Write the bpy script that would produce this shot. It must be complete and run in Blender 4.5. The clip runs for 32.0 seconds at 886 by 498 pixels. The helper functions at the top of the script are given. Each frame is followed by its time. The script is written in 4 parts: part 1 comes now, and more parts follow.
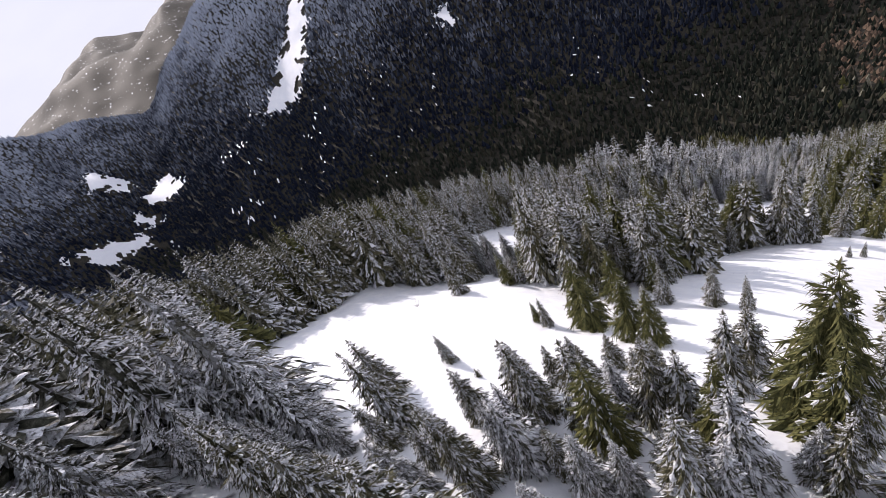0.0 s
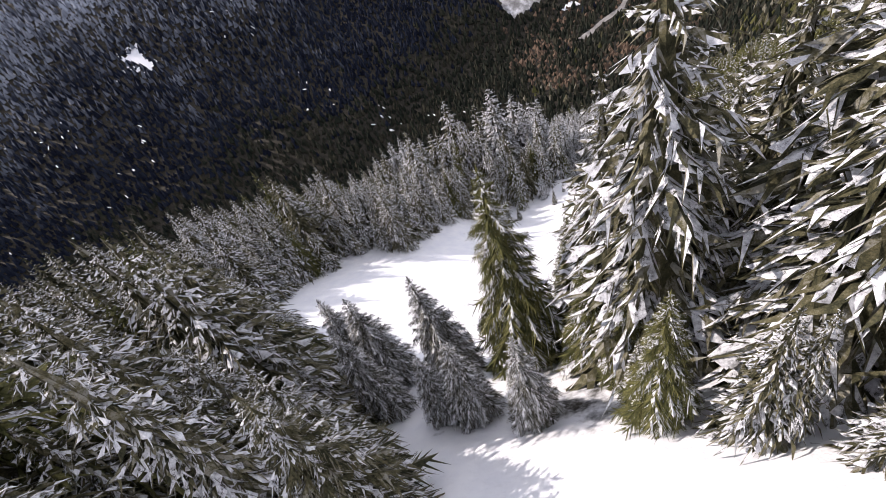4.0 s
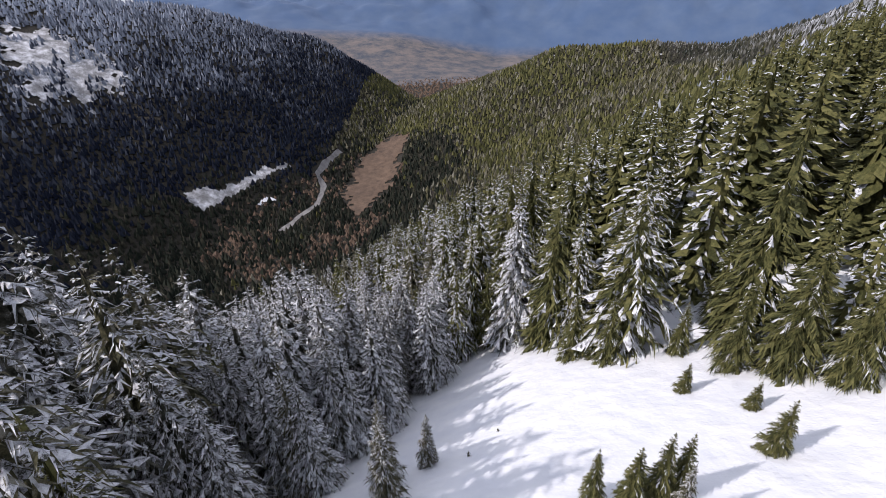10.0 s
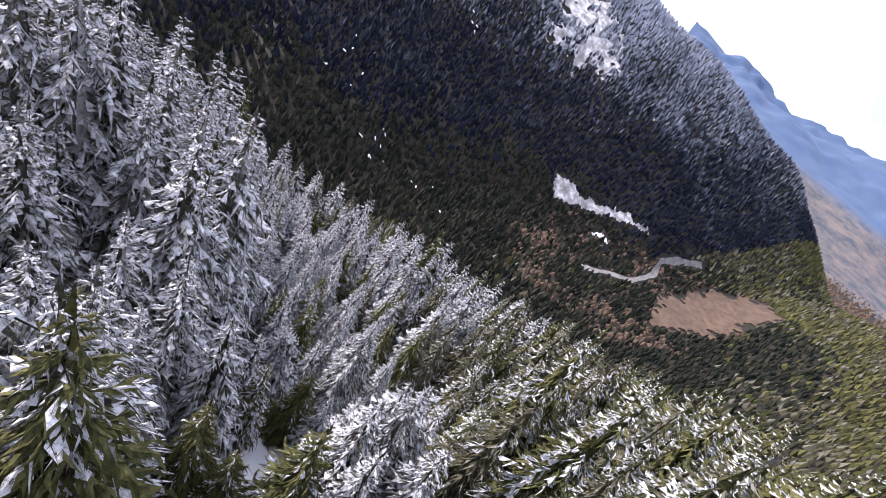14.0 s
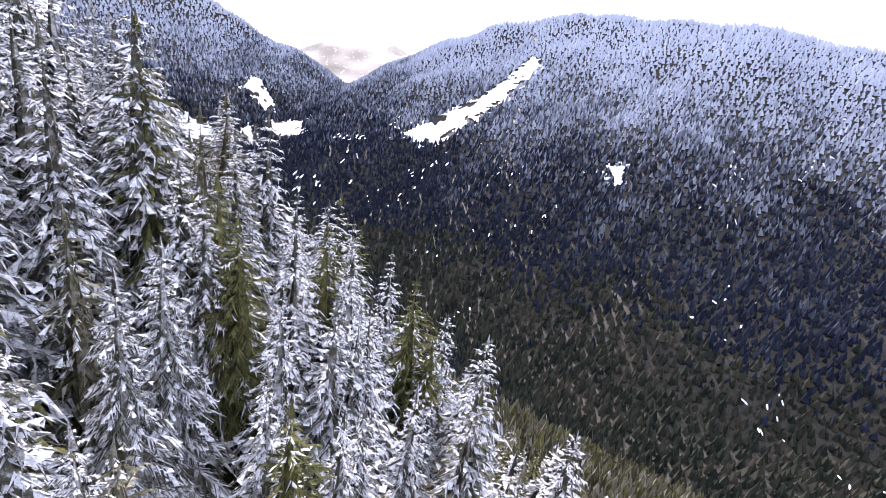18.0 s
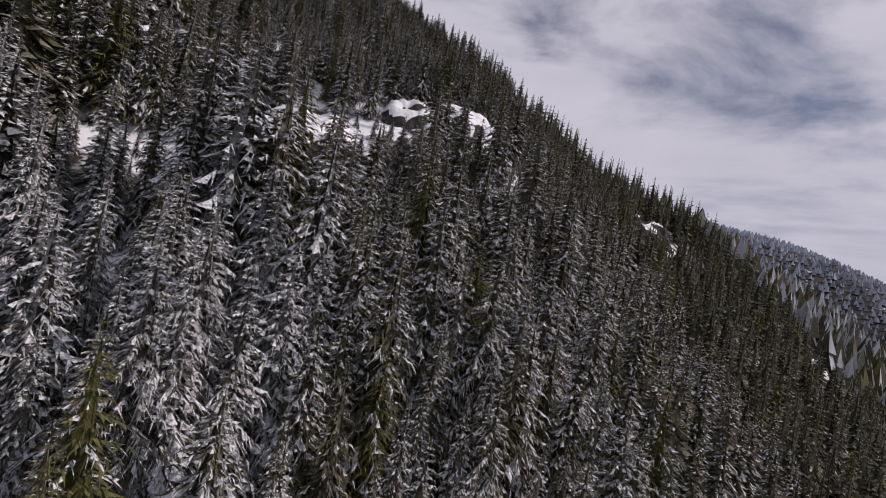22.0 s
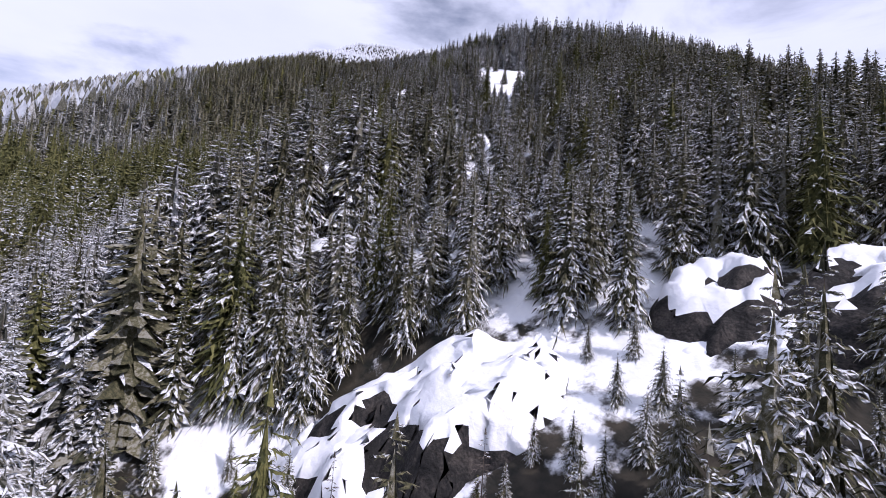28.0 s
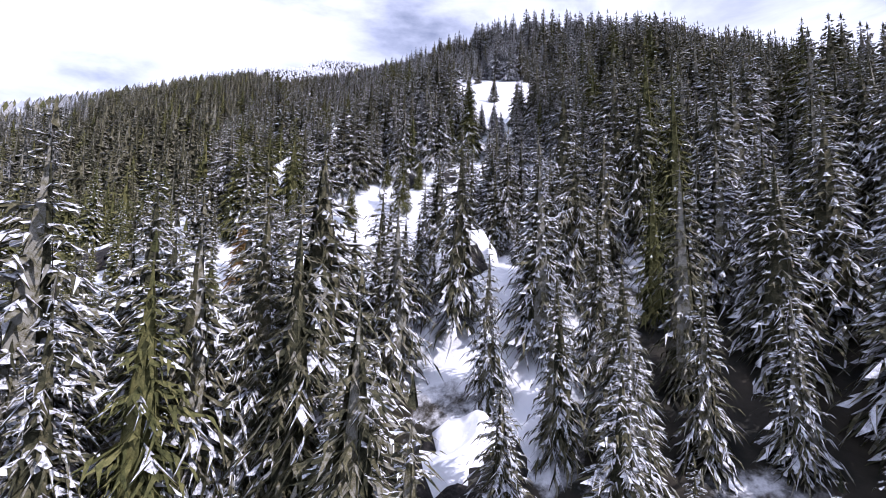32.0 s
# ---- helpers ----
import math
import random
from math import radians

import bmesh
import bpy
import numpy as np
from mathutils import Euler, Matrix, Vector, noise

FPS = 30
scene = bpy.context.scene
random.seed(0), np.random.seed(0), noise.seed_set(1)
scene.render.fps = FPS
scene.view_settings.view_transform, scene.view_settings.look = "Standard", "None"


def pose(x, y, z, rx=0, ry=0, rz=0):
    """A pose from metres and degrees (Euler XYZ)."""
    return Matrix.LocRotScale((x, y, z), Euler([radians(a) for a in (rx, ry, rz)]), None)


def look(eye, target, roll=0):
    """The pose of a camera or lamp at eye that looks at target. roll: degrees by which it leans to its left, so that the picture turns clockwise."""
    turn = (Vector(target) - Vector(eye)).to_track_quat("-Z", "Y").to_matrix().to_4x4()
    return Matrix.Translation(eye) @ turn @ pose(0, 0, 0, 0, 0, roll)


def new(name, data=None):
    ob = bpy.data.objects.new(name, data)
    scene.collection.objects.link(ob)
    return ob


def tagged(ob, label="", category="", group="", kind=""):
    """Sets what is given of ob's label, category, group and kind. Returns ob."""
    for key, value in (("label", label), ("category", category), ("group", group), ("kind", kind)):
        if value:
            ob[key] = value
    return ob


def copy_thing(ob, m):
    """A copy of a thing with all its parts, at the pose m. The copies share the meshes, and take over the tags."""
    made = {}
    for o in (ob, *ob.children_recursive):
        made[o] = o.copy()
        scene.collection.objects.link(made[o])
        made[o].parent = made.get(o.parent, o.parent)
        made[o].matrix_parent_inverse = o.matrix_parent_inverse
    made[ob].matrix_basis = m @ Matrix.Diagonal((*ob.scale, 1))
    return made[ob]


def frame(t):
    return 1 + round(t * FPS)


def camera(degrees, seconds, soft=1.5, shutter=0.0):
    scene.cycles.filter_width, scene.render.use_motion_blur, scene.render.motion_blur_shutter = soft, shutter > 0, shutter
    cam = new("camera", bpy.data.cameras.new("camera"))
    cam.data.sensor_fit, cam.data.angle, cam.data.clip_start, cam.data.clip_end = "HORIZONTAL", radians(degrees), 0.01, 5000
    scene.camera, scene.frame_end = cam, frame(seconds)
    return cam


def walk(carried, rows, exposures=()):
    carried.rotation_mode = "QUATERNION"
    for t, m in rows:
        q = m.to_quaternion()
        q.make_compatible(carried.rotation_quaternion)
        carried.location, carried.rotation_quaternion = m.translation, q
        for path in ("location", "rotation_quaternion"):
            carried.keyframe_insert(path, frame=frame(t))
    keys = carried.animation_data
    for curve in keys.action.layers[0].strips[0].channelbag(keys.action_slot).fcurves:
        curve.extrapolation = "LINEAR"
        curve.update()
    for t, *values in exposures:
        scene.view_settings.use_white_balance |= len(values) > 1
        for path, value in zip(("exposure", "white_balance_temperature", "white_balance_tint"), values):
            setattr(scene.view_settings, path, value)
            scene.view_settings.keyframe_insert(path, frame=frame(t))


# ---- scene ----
# The path of the camera: seconds, eye, a place it looks at, lean.
PATH = [
    (0.0, (0.00, 0.00, 600.00), (-79.62, 7.55, 539.97), -31.37),
    (0.5, (-8.71, -0.74, 595.88), (-84.15, 15.38, 532.25), -31.16),
    (1.0, (-17.32, -0.55, 591.26), (-91.47, 20.62, 527.60), -28.79),
    (1.5, (-25.95, 0.62, 586.04), (-96.98, 28.10, 521.23), -25.33),
    (2.0, (-34.20, 2.69, 580.49), (-101.28, 34.85, 513.66), -23.92),
    (2.5, (-42.03, 5.46, 574.83), (-106.49, 40.24, 506.74), -23.94),
    (4.5, (-72.58, 11.76, 547.81), (-119.94, 65.05, 477.69), -22.76),
    (5.0, (-78.34, 16.79, 541.12), (-117.70, 78.76, 473.22), -22.73),
    (5.5, (-83.64, 22.22, 534.68), (-113.56, 91.01, 468.55), -22.17),
    (6.0, (-88.33, 28.34, 528.19), (-112.22, 100.77, 463.51), -21.72),
    (6.5, (-92.23, 35.46, 521.82), (-114.46, 109.14, 457.98), -21.12),
    (7.0, (-95.20, 43.30, 516.05), (-114.96, 118.69, 453.38), -19.97),
    (7.5, (-97.22, 51.75, 510.84), (-111.83, 130.02, 450.33), -17.86),
    (8.0, (-98.58, 60.43, 505.99), (-107.22, 141.27, 447.76), -15.62),
    (8.5, (-99.50, 68.84, 501.13), (-102.62, 151.63, 445.13), -13.06),
    (9.0, (-100.07, 76.54, 497.04), (-100.07, 160.75, 443.11), -10.23),
    (9.5, (-100.33, 85.02, 492.37), (-101.27, 170.49, 440.46), -6.54),
    (10.0, (-100.54, 93.62, 487.66), (-104.04, 180.51, 438.28), -1.80),
    (10.5, (-100.76, 102.54, 483.30), (-108.61, 190.03, 435.51), 3.17),
    (11.0, (-101.35, 111.97, 479.30), (-115.19, 198.26, 430.69), 8.76),
    (11.5, (-102.31, 120.76, 475.53), (-121.95, 204.80, 425.01), 14.66),
    (12.0, (-103.99, 129.36, 471.36), (-129.21, 210.37, 418.42), 21.55),
    (12.5, (-105.74, 137.18, 466.88), (-136.29, 215.01, 412.02), 28.15),
    (13.0, (-108.52, 144.81, 461.91), (-147.75, 218.86, 407.34), 32.54),
    (13.5, (-112.39, 151.98, 456.98), (-160.35, 220.06, 401.62), 35.86),
    (15.5, (-127.48, 182.85, 436.81), (-199.68, 228.50, 384.82), 20.30),
    (16.0, (-134.41, 186.87, 431.67), (-211.95, 222.10, 379.26), 18.77),
    (16.5, (-142.55, 190.63, 426.30), (-225.50, 214.84, 375.98), 15.15),
    (17.0, (-151.15, 193.87, 421.54), (-239.32, 206.10, 375.99), 12.27),
    (17.5, (-160.34, 196.21, 417.56), (-252.28, 197.95, 378.27), 10.15),
    (18.0, (-169.66, 197.92, 414.44), (-263.48, 187.64, 381.40), 8.68),
    (18.5, (-179.18, 198.67, 412.10), (-271.77, 172.24, 385.12), 7.64),
    (19.0, (-189.38, 197.92, 410.18), (-275.03, 150.70, 389.35), 5.63),
    (19.5, (-201.10, 197.60, 408.47), (-275.20, 132.13, 393.57), 5.37),
    (20.0, (-215.18, 196.12, 408.02), (-274.83, 116.23, 400.31), 6.47),
    (20.5, (-228.31, 192.02, 409.06), (-268.96, 100.67, 410.41), 10.23),
    (21.0, (-239.43, 187.39, 411.36), (-251.03, 88.08, 413.43), 12.39),
    (21.5, (-248.72, 182.14, 415.19), (-235.53, 83.04, 417.57), 12.53),
    (22.0, (-255.62, 176.48, 419.59), (-223.45, 81.80, 419.57), 11.27),
    (22.5, (-260.44, 170.41, 424.05), (-211.98, 82.96, 422.13), 11.19),
    (23.0, (-263.58, 164.18, 428.21), (-202.36, 85.17, 425.08), 12.34),
    (23.5, (-265.32, 158.15, 432.03), (-194.32, 87.84, 427.97), 10.43),
    (24.0, (-265.71, 152.66, 435.09), (-188.96, 88.71, 430.47), 9.12),
    (24.5, (-265.05, 147.60, 437.72), (-183.82, 89.51, 432.52), 9.76),
    (25.0, (-263.34, 142.51, 440.02), (-179.81, 87.76, 435.10), 8.58),
    (25.5, (-260.58, 138.02, 441.92), (-174.84, 86.80, 436.99), 7.39),
    (27.5, (-241.71, 124.35, 446.60), (-153.01, 78.39, 451.08), 5.40),
    (28.0, (-234.26, 119.58, 449.62), (-145.90, 73.47, 457.84), 4.42),
    (28.5, (-226.67, 114.90, 453.34), (-138.68, 68.69, 464.38), 3.54),
    (29.0, (-218.91, 110.50, 457.39), (-131.32, 64.27, 471.22), 3.10),
    (29.5, (-211.15, 106.47, 461.79), (-124.49, 58.30, 474.80), 0.91),
    (30.0, (-203.37, 102.44, 466.37), (-117.33, 53.02, 478.80), -0.00),
    (30.5, (-195.91, 98.31, 470.95), (-110.06, 48.28, 482.24), 0.58),
    (31.0, (-188.52, 94.17, 475.27), (-102.85, 43.66, 485.72), 0.74),
    (31.5, (-181.24, 89.93, 479.12), (-95.24, 40.10, 490.05), 1.02),
    (32.0, (-174.07, 85.50, 482.79), (-87.64, 36.41, 493.74), 1.20),
]

cam = camera(86.52, 32.0, soft=0.9)
EXPOSURES = [(t, e, k, tint) for t, e, k, tint in [
    (0, 0.08, 6500, 21), (1, 0.0, 6550, 21), (2.5, 0.0, 6600, 21), (4.5, 0.45, 6700, 21), (5, 0.4, 6650, 21), (6, -0.46, 6500, 18), (7, -0.46, 6500, 18), (8, -0.33, 6450, 20), (9, -0.25, 6450, 20), (10, -0.05, 6250, 20), (11, 0.3, 6250, 23), (12, 0.55, 6350, 26), (13, 0.55, 6250, 25), (15.5, 1.45, 6050, 25), (17, 1.6, 6050, 25), (18, 1.7, 6100, 25),
    (19, 1.35, 6200, 25), (19.6, 0.8, 6400, 25), (20.5, -0.25, 6600, 25), (21.5, -0.65, 6650, 25), (22.2, -0.55, 6700, 25), (23, 0.02, 6700, 25), (25, 0.4, 6400, 24), (28, 0.12, 5900, 27), (30, 0.26, 5800, 27), (32, 0.45, 5750, 27)]]
walk(cam, [(t, look(eye, target, lean)) for t, eye, target, lean in PATH], EXPOSURES)

# ---- light: late winter sun in the west-south-west, thin broken cloud ----
SUN_AZIMUTH, SUN_HEIGHT = -110.0, 38.0
world = bpy.data.worlds.new("winter_sky")
scene.world = world
world.use_nodes = True


def sky_nodes():
    nt = world.node_tree
    for n in list(nt.nodes):
        nt.nodes.remove(n)
    out = nt.nodes.new("ShaderNodeOutputWorld")
    bg = nt.nodes.new("ShaderNodeBackground")
    sky = nt.nodes.new("ShaderNodeTexSky")
    sky.sky_type = "NISHITA"
    sky.sun_disc = False
    sky.sun_elevation = radians(SUN_HEIGHT)
    sky.sun_rotation = radians(SUN_AZIMUTH)
    sky.altitude = 1200
    sky.ozone_density = 2.0
    coord = nt.nodes.new("ShaderNodeTexCoord")
    stretch = nt.nodes.new("ShaderNodeMapping")
    stretch.inputs["Scale"].default_value = (1.0, 1.0, 2.6)
    clouds = nt.nodes.new("ShaderNodeTexNoise")
    clouds.inputs["Scale"].default_value = 2.3
    clouds.inputs["Detail"].default_value = 7
    clouds.inputs["Roughness"].default_value = 0.55
    clouds.inputs["Distortion"].default_value = 0.4
    cover = nt.nodes.new("ShaderNodeMapRange")
    cover.interpolation_type = "SMOOTHSTEP"
    cover.inputs["From Min"].default_value, cover.inputs["From Max"].default_value = 0.25, 0.52
    shade = nt.nodes.new("ShaderNodeTexNoise")
    shade.inputs["Scale"].default_value = 4.0
    shade.inputs["Detail"].default_value = 6
    tone = nt.nodes.new("ShaderNodeMix")
    tone.data_type = "RGBA"
    tone.inputs[6].default_value = (9.4, 10.2, 11.6, 1)
    tone.inputs[7].default_value = (12.2, 12.9, 14.0, 1)
    mix = nt.nodes.new("ShaderNodeMix")
    mix.data_type = "RGBA"
    link = nt.links.new
    link(coord.outputs["Generated"], stretch.inputs["Vector"])
    link(stretch.outputs["Vector"], clouds.inputs["Vector"])
    link(stretch.outputs["Vector"], shade.inputs["Vector"])
    link(clouds.outputs["Fac"], cover.inputs["Value"])
    link(shade.outputs["Fac"], tone.inputs[0])
    link(cover.outputs["Result"], mix.inputs[0])
    link(sky.outputs["Color"], mix.inputs[6])
    link(tone.outputs[2], mix.inputs[7])
    link(mix.outputs[2], bg.inputs["Color"])
    link(bg.outputs["Background"], out.inputs["Surface"])
    bg.inputs["Strength"].default_value = 0.072


sky_nodes()
sun = new("sun", bpy.data.lights.new("sun", "SUN"))
sun.data.energy, sun.data.angle, sun.data.color = 3.8, radians(0.6), (1.0, 0.95, 0.87)
sa, sh = radians(SUN_AZIMUTH), radians(SUN_HEIGHT)
SUN_WAY = Vector((math.sin(sa) * math.cos(sh), math.cos(sa) * math.cos(sh), math.sin(sh)))
sun.matrix_world = look(SUN_WAY * 3000, (0, 0, 0))

# ---- materials ----
def material(name, colours, rough, scale, bump=0.3, detail=8, bump_scale=None, spec=0.3, per_piece=0.0):
    """Procedural material: two noises (large stains, fine grain) between the colours, and a bump."""
    m = bpy.data.materials.new(name)
    m.use_nodes = True
    nt = m.node_tree
    b = nt.nodes["Principled BSDF"]
    b.inputs["Roughness"].default_value = rough
    b.inputs["Specular IOR Level"].default_value = spec
    geo = nt.nodes.new("ShaderNodeNewGeometry")
    n1 = nt.nodes.new("ShaderNodeTexNoise")
    n1.inputs["Scale"].default_value = scale
    n1.inputs["Detail"].default_value = detail
    n1.inputs["Roughness"].default_value = 0.6
    n2 = nt.nodes.new("ShaderNodeTexNoise")
    n2.inputs["Scale"].default_value = scale * 9
    n2.inputs["Detail"].default_value = 4
    add = nt.nodes.new("ShaderNodeMath")
    add.operation = "MULTIPLY_ADD"
    add.inputs[1].default_value = 0.45
    ramp = nt.nodes.new("ShaderNodeValToRGB")
    el = ramp.color_ramp.elements
    el[0].position, el[1].position = 0.45, 0.95
    el[0].color, el[1].color = (*colours[0], 1), (*colours[-1], 1)
    for k, c in enumerate(colours[1:-1]):
        e = el.new(0.45 + 0.5 * (k + 1) / (len(colours) - 1))
        e.color = (*c, 1)
    link = nt.links.new
    link(geo.outputs["Position"], n1.inputs["Vector"])
    link(geo.outputs["Position"], n2.inputs["Vector"])
    link(n2.outputs["Fac"], add.inputs[0])
    link(n1.outputs["Fac"], add.inputs[2])
    last = add.outputs[0]
    if per_piece:
        info = nt.nodes.new("ShaderNodeNewGeometry")
        rnd = nt.nodes.new("ShaderNodeMath")
        rnd.operation = "MULTIPLY_ADD"
        rnd.inputs[1].default_value = per_piece
        sub = nt.nodes.new("ShaderNodeMath")
        sub.operation = "SUBTRACT"
        sub.inputs[1].default_value = per_piece * 0.5
        link(info.outputs["Random Per Island"], rnd.inputs[0])
        link(last, rnd.inputs[2])
        link(rnd.outputs[0], sub.inputs[0])
        last = sub.outputs[0]
    link(last, ramp.inputs["Fac"])
    link(ramp.outputs["Color"], b.inputs["Base Color"])
    if bump:
        bp = nt.nodes.new("ShaderNodeBump")
        bp.inputs["Strength"].default_value = bump
        bp.inputs["Distance"].default_value = 0.5 / (bump_scale or scale * 9)
        n3 = nt.nodes.new("ShaderNodeTexNoise")
        n3.inputs["Scale"].default_value = bump_scale or scale * 9
        n3.inputs["Detail"].default_value = 6
        link(geo.outputs["Position"], n3.inputs["Vector"])
        link(n3.outputs["Fac"], bp.inputs["Height"])
        link(bp.outputs["Normal"], b.inputs["Normal"])
    return m


SNOW = material("packed_snow", [(0.74, 0.76, 0.80), (0.84, 0.85, 0.87)], 0.55, 0.05, 0.35, bump_scale=0.9)
NEEDLES = material("fir_needles", [(0.016, 0.018, 0.01), (0.05, 0.05, 0.027), (0.11, 0.1, 0.055), (0.24, 0.235, 0.2)], 0.75, 2.2, 1.0, bump_scale=7.0, spec=0.15, per_piece=0.4)
RIMED = material("rimed_needles", [(0.02, 0.022, 0.014), (0.06, 0.06, 0.045), (0.14, 0.135, 0.11), (0.4, 0.41, 0.42)], 0.75, 2.2, 1.0, bump_scale=7.0, spec=0.15, per_piece=0.45)
NEEDLES_SUN = material("yellow_green_needles", [(0.02, 0.024, 0.009), (0.074, 0.077, 0.027), (0.155, 0.146, 0.056)], 0.75, 2.4, 1.0, bump_scale=7.0, spec=0.15, per_piece=0.35)
RUST = material("rust_needles", [(0.05, 0.03, 0.014), (0.12, 0.07, 0.025), (0.2, 0.12, 0.04)], 0.8, 2.4, 1.0, bump_scale=7.0, spec=0.1, per_piece=0.35)
TREE_SNOW = material("snow_on_needles", [(0.05, 0.052, 0.04), (0.46, 0.47, 0.5), (0.66, 0.68, 0.71), (0.84, 0.85, 0.87)], 0.65, 3.2, 0.8, bump_scale=5.0)
TREE_SNOW.node_tree.nodes["Color Ramp"].color_ramp.elements[0].position = 0.58
TREE_SNOW.node_tree.nodes["Color Ramp"].color_ramp.elements[1].position = 0.66
FROST = material("frosted_needles", [(0.2, 0.22, 0.26), (0.5, 0.53, 0.58)], 0.8, 0.05, 0.0)
BARK = material("grey_bark", [(0.045, 0.036, 0.03), (0.11, 0.09, 0.075)], 0.9, 1.5, 0.4)
ROCK = material("dark_rock", [(0.004, 0.004, 0.004), (0.016, 0.015, 0.014), (0.07, 0.06, 0.052)], 0.85, 0.45, 1.0, bump_scale=1.6)


def ground_material():
    """Snow over dark forest floor, whose dark is also painted shade between trees: the bare patches follow a noise, and
    the open snow where a mesh attribute says so.
    """
    m = bpy.data.materials.new("mountain_ground")
    m.use_nodes = True
    nt = m.node_tree
    b = nt.nodes["Principled BSDF"]
    b.inputs["Roughness"].default_value = 0.7
    b.inputs["Specular IOR Level"].default_value = 0.2
    geo = nt.nodes.new("ShaderNodeNewGeometry")
    att = nt.nodes.new("ShaderNodeAttribute")
    att.attribute_name = "cover"
    noise_a = nt.nodes.new("ShaderNodeTexNoise")
    noise_a.inputs["Scale"].default_value = 0.045
    noise_a.inputs["Detail"].default_value = 10
    noise_a.inputs["Roughness"].default_value = 0.65
    grain = nt.nodes.new("ShaderNodeTexNoise")
    grain.inputs["Scale"].default_value = 0.5
    grain.inputs["Detail"].default_value = 5
    floor = nt.nodes.new("ShaderNodeValToRGB")
    floor.color_ramp.elements[0].position, floor.color_ramp.elements[1].position = 0.35, 0.7
    floor.color_ramp.elements[0].color = (0.012, 0.013, 0.010, 1)
    floor.color_ramp.elements[1].color = (0.05, 0.042, 0.03, 1)
    snow = nt.nodes.new("ShaderNodeValToRGB")
    snow.color_ramp.elements[0].position, snow.color_ramp.elements[1].position = 0.3, 0.7
    snow.color_ramp.elements[0].color = (0.76, 0.78, 0.82, 1)
    snow.color_ramp.elements[1].color = (0.86, 0.87, 0.88, 1)
    add = nt.nodes.new("ShaderNodeMath")
    add.operation = "ADD"
    step = nt.nodes.new("ShaderNodeMapRange")
    step.interpolation_type = "SMOOTHSTEP"
    step.inputs["From Min"].default_value, step.inputs["From Max"].default_value = 0.97, 1.03
    mix = nt.nodes.new("ShaderNodeMix")
    mix.data_type = "RGBA"
    bump = nt.nodes.new("ShaderNodeBump")
    bump.inputs["Strength"].default_value = 0.5
    bump.inputs["Distance"].default_value = 0.6
    link = nt.links.new
    for n in (noise_a, grain):
        link(geo.outputs["Position"], n.inputs["Vector"])
    link(grain.outputs["Fac"], floor.inputs["Fac"])
    link(grain.outputs["Fac"], snow.inputs["Fac"])
    link(noise_a.outputs["Fac"], add.inputs[0])
    link(att.outputs["Fac"], add.inputs[1])
    link(add.outputs[0], step.inputs["Value"])
    link(step.outputs["Result"], mix.inputs[0])
    link(floor.outputs["Color"], mix.inputs[6])
    link(snow.outputs["Color"], mix.inputs[7])
    link(mix.outputs[2], b.inputs["Base Color"])
    link(grain.outputs["Fac"], bump.inputs["Height"])
    link(bump.outputs["Normal"], b.inputs["Normal"])
    return m


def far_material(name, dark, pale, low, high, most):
    """Distant woods: needles in the given dark colours (on the west side with shade and haze in them), dusted with snow
    more and more towards the tops, in drifts and from tree to tree.
    """
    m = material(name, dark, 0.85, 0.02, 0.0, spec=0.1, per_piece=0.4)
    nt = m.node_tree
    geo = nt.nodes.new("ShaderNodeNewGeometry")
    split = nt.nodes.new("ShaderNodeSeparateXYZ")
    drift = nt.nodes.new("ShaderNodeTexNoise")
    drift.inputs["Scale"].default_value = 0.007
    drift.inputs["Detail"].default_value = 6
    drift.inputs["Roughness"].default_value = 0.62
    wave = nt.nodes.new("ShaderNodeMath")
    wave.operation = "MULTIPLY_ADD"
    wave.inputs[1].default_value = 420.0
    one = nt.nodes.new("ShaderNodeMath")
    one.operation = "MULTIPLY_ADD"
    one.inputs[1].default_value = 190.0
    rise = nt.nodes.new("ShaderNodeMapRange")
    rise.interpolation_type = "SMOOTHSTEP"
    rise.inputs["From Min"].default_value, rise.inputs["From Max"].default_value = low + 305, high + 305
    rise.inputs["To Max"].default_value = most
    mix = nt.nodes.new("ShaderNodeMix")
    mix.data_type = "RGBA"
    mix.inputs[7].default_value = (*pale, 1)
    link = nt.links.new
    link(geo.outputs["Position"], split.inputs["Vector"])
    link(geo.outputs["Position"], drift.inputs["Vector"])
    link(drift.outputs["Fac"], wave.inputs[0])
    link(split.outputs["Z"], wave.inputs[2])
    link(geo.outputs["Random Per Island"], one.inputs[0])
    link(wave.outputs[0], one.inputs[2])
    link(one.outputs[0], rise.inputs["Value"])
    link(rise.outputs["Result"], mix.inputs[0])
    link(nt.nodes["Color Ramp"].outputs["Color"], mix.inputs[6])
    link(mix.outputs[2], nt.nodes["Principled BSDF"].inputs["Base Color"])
    return m


# Haze and shade of the west slope are painted into this blue-black.
WEST_WOODS = far_material("haze_shade_tinted_woods", [(0.005, 0.007, 0.015), (0.01, 0.014, 0.027), (0.02, 0.026, 0.04)], (0.46, 0.51, 0.6), 235, 560, 0.74)
SNOWY_WOODS = far_material("snowy_ridge_woods", [(0.02, 0.024, 0.018), (0.05, 0.05, 0.035), (0.09, 0.085, 0.06)], (0.6, 0.63, 0.68), 330, 620, 0.85)

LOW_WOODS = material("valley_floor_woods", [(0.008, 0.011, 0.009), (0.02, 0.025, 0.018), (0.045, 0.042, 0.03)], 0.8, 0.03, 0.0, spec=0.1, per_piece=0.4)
GROUND = ground_material()
RNG = np.random.RandomState(11)


# ---- the shape of the land ----
def lattice(seed):
    return np.random.RandomState(seed).rand(256, 256)


LATTICES = [lattice(k) for k in range(6)]


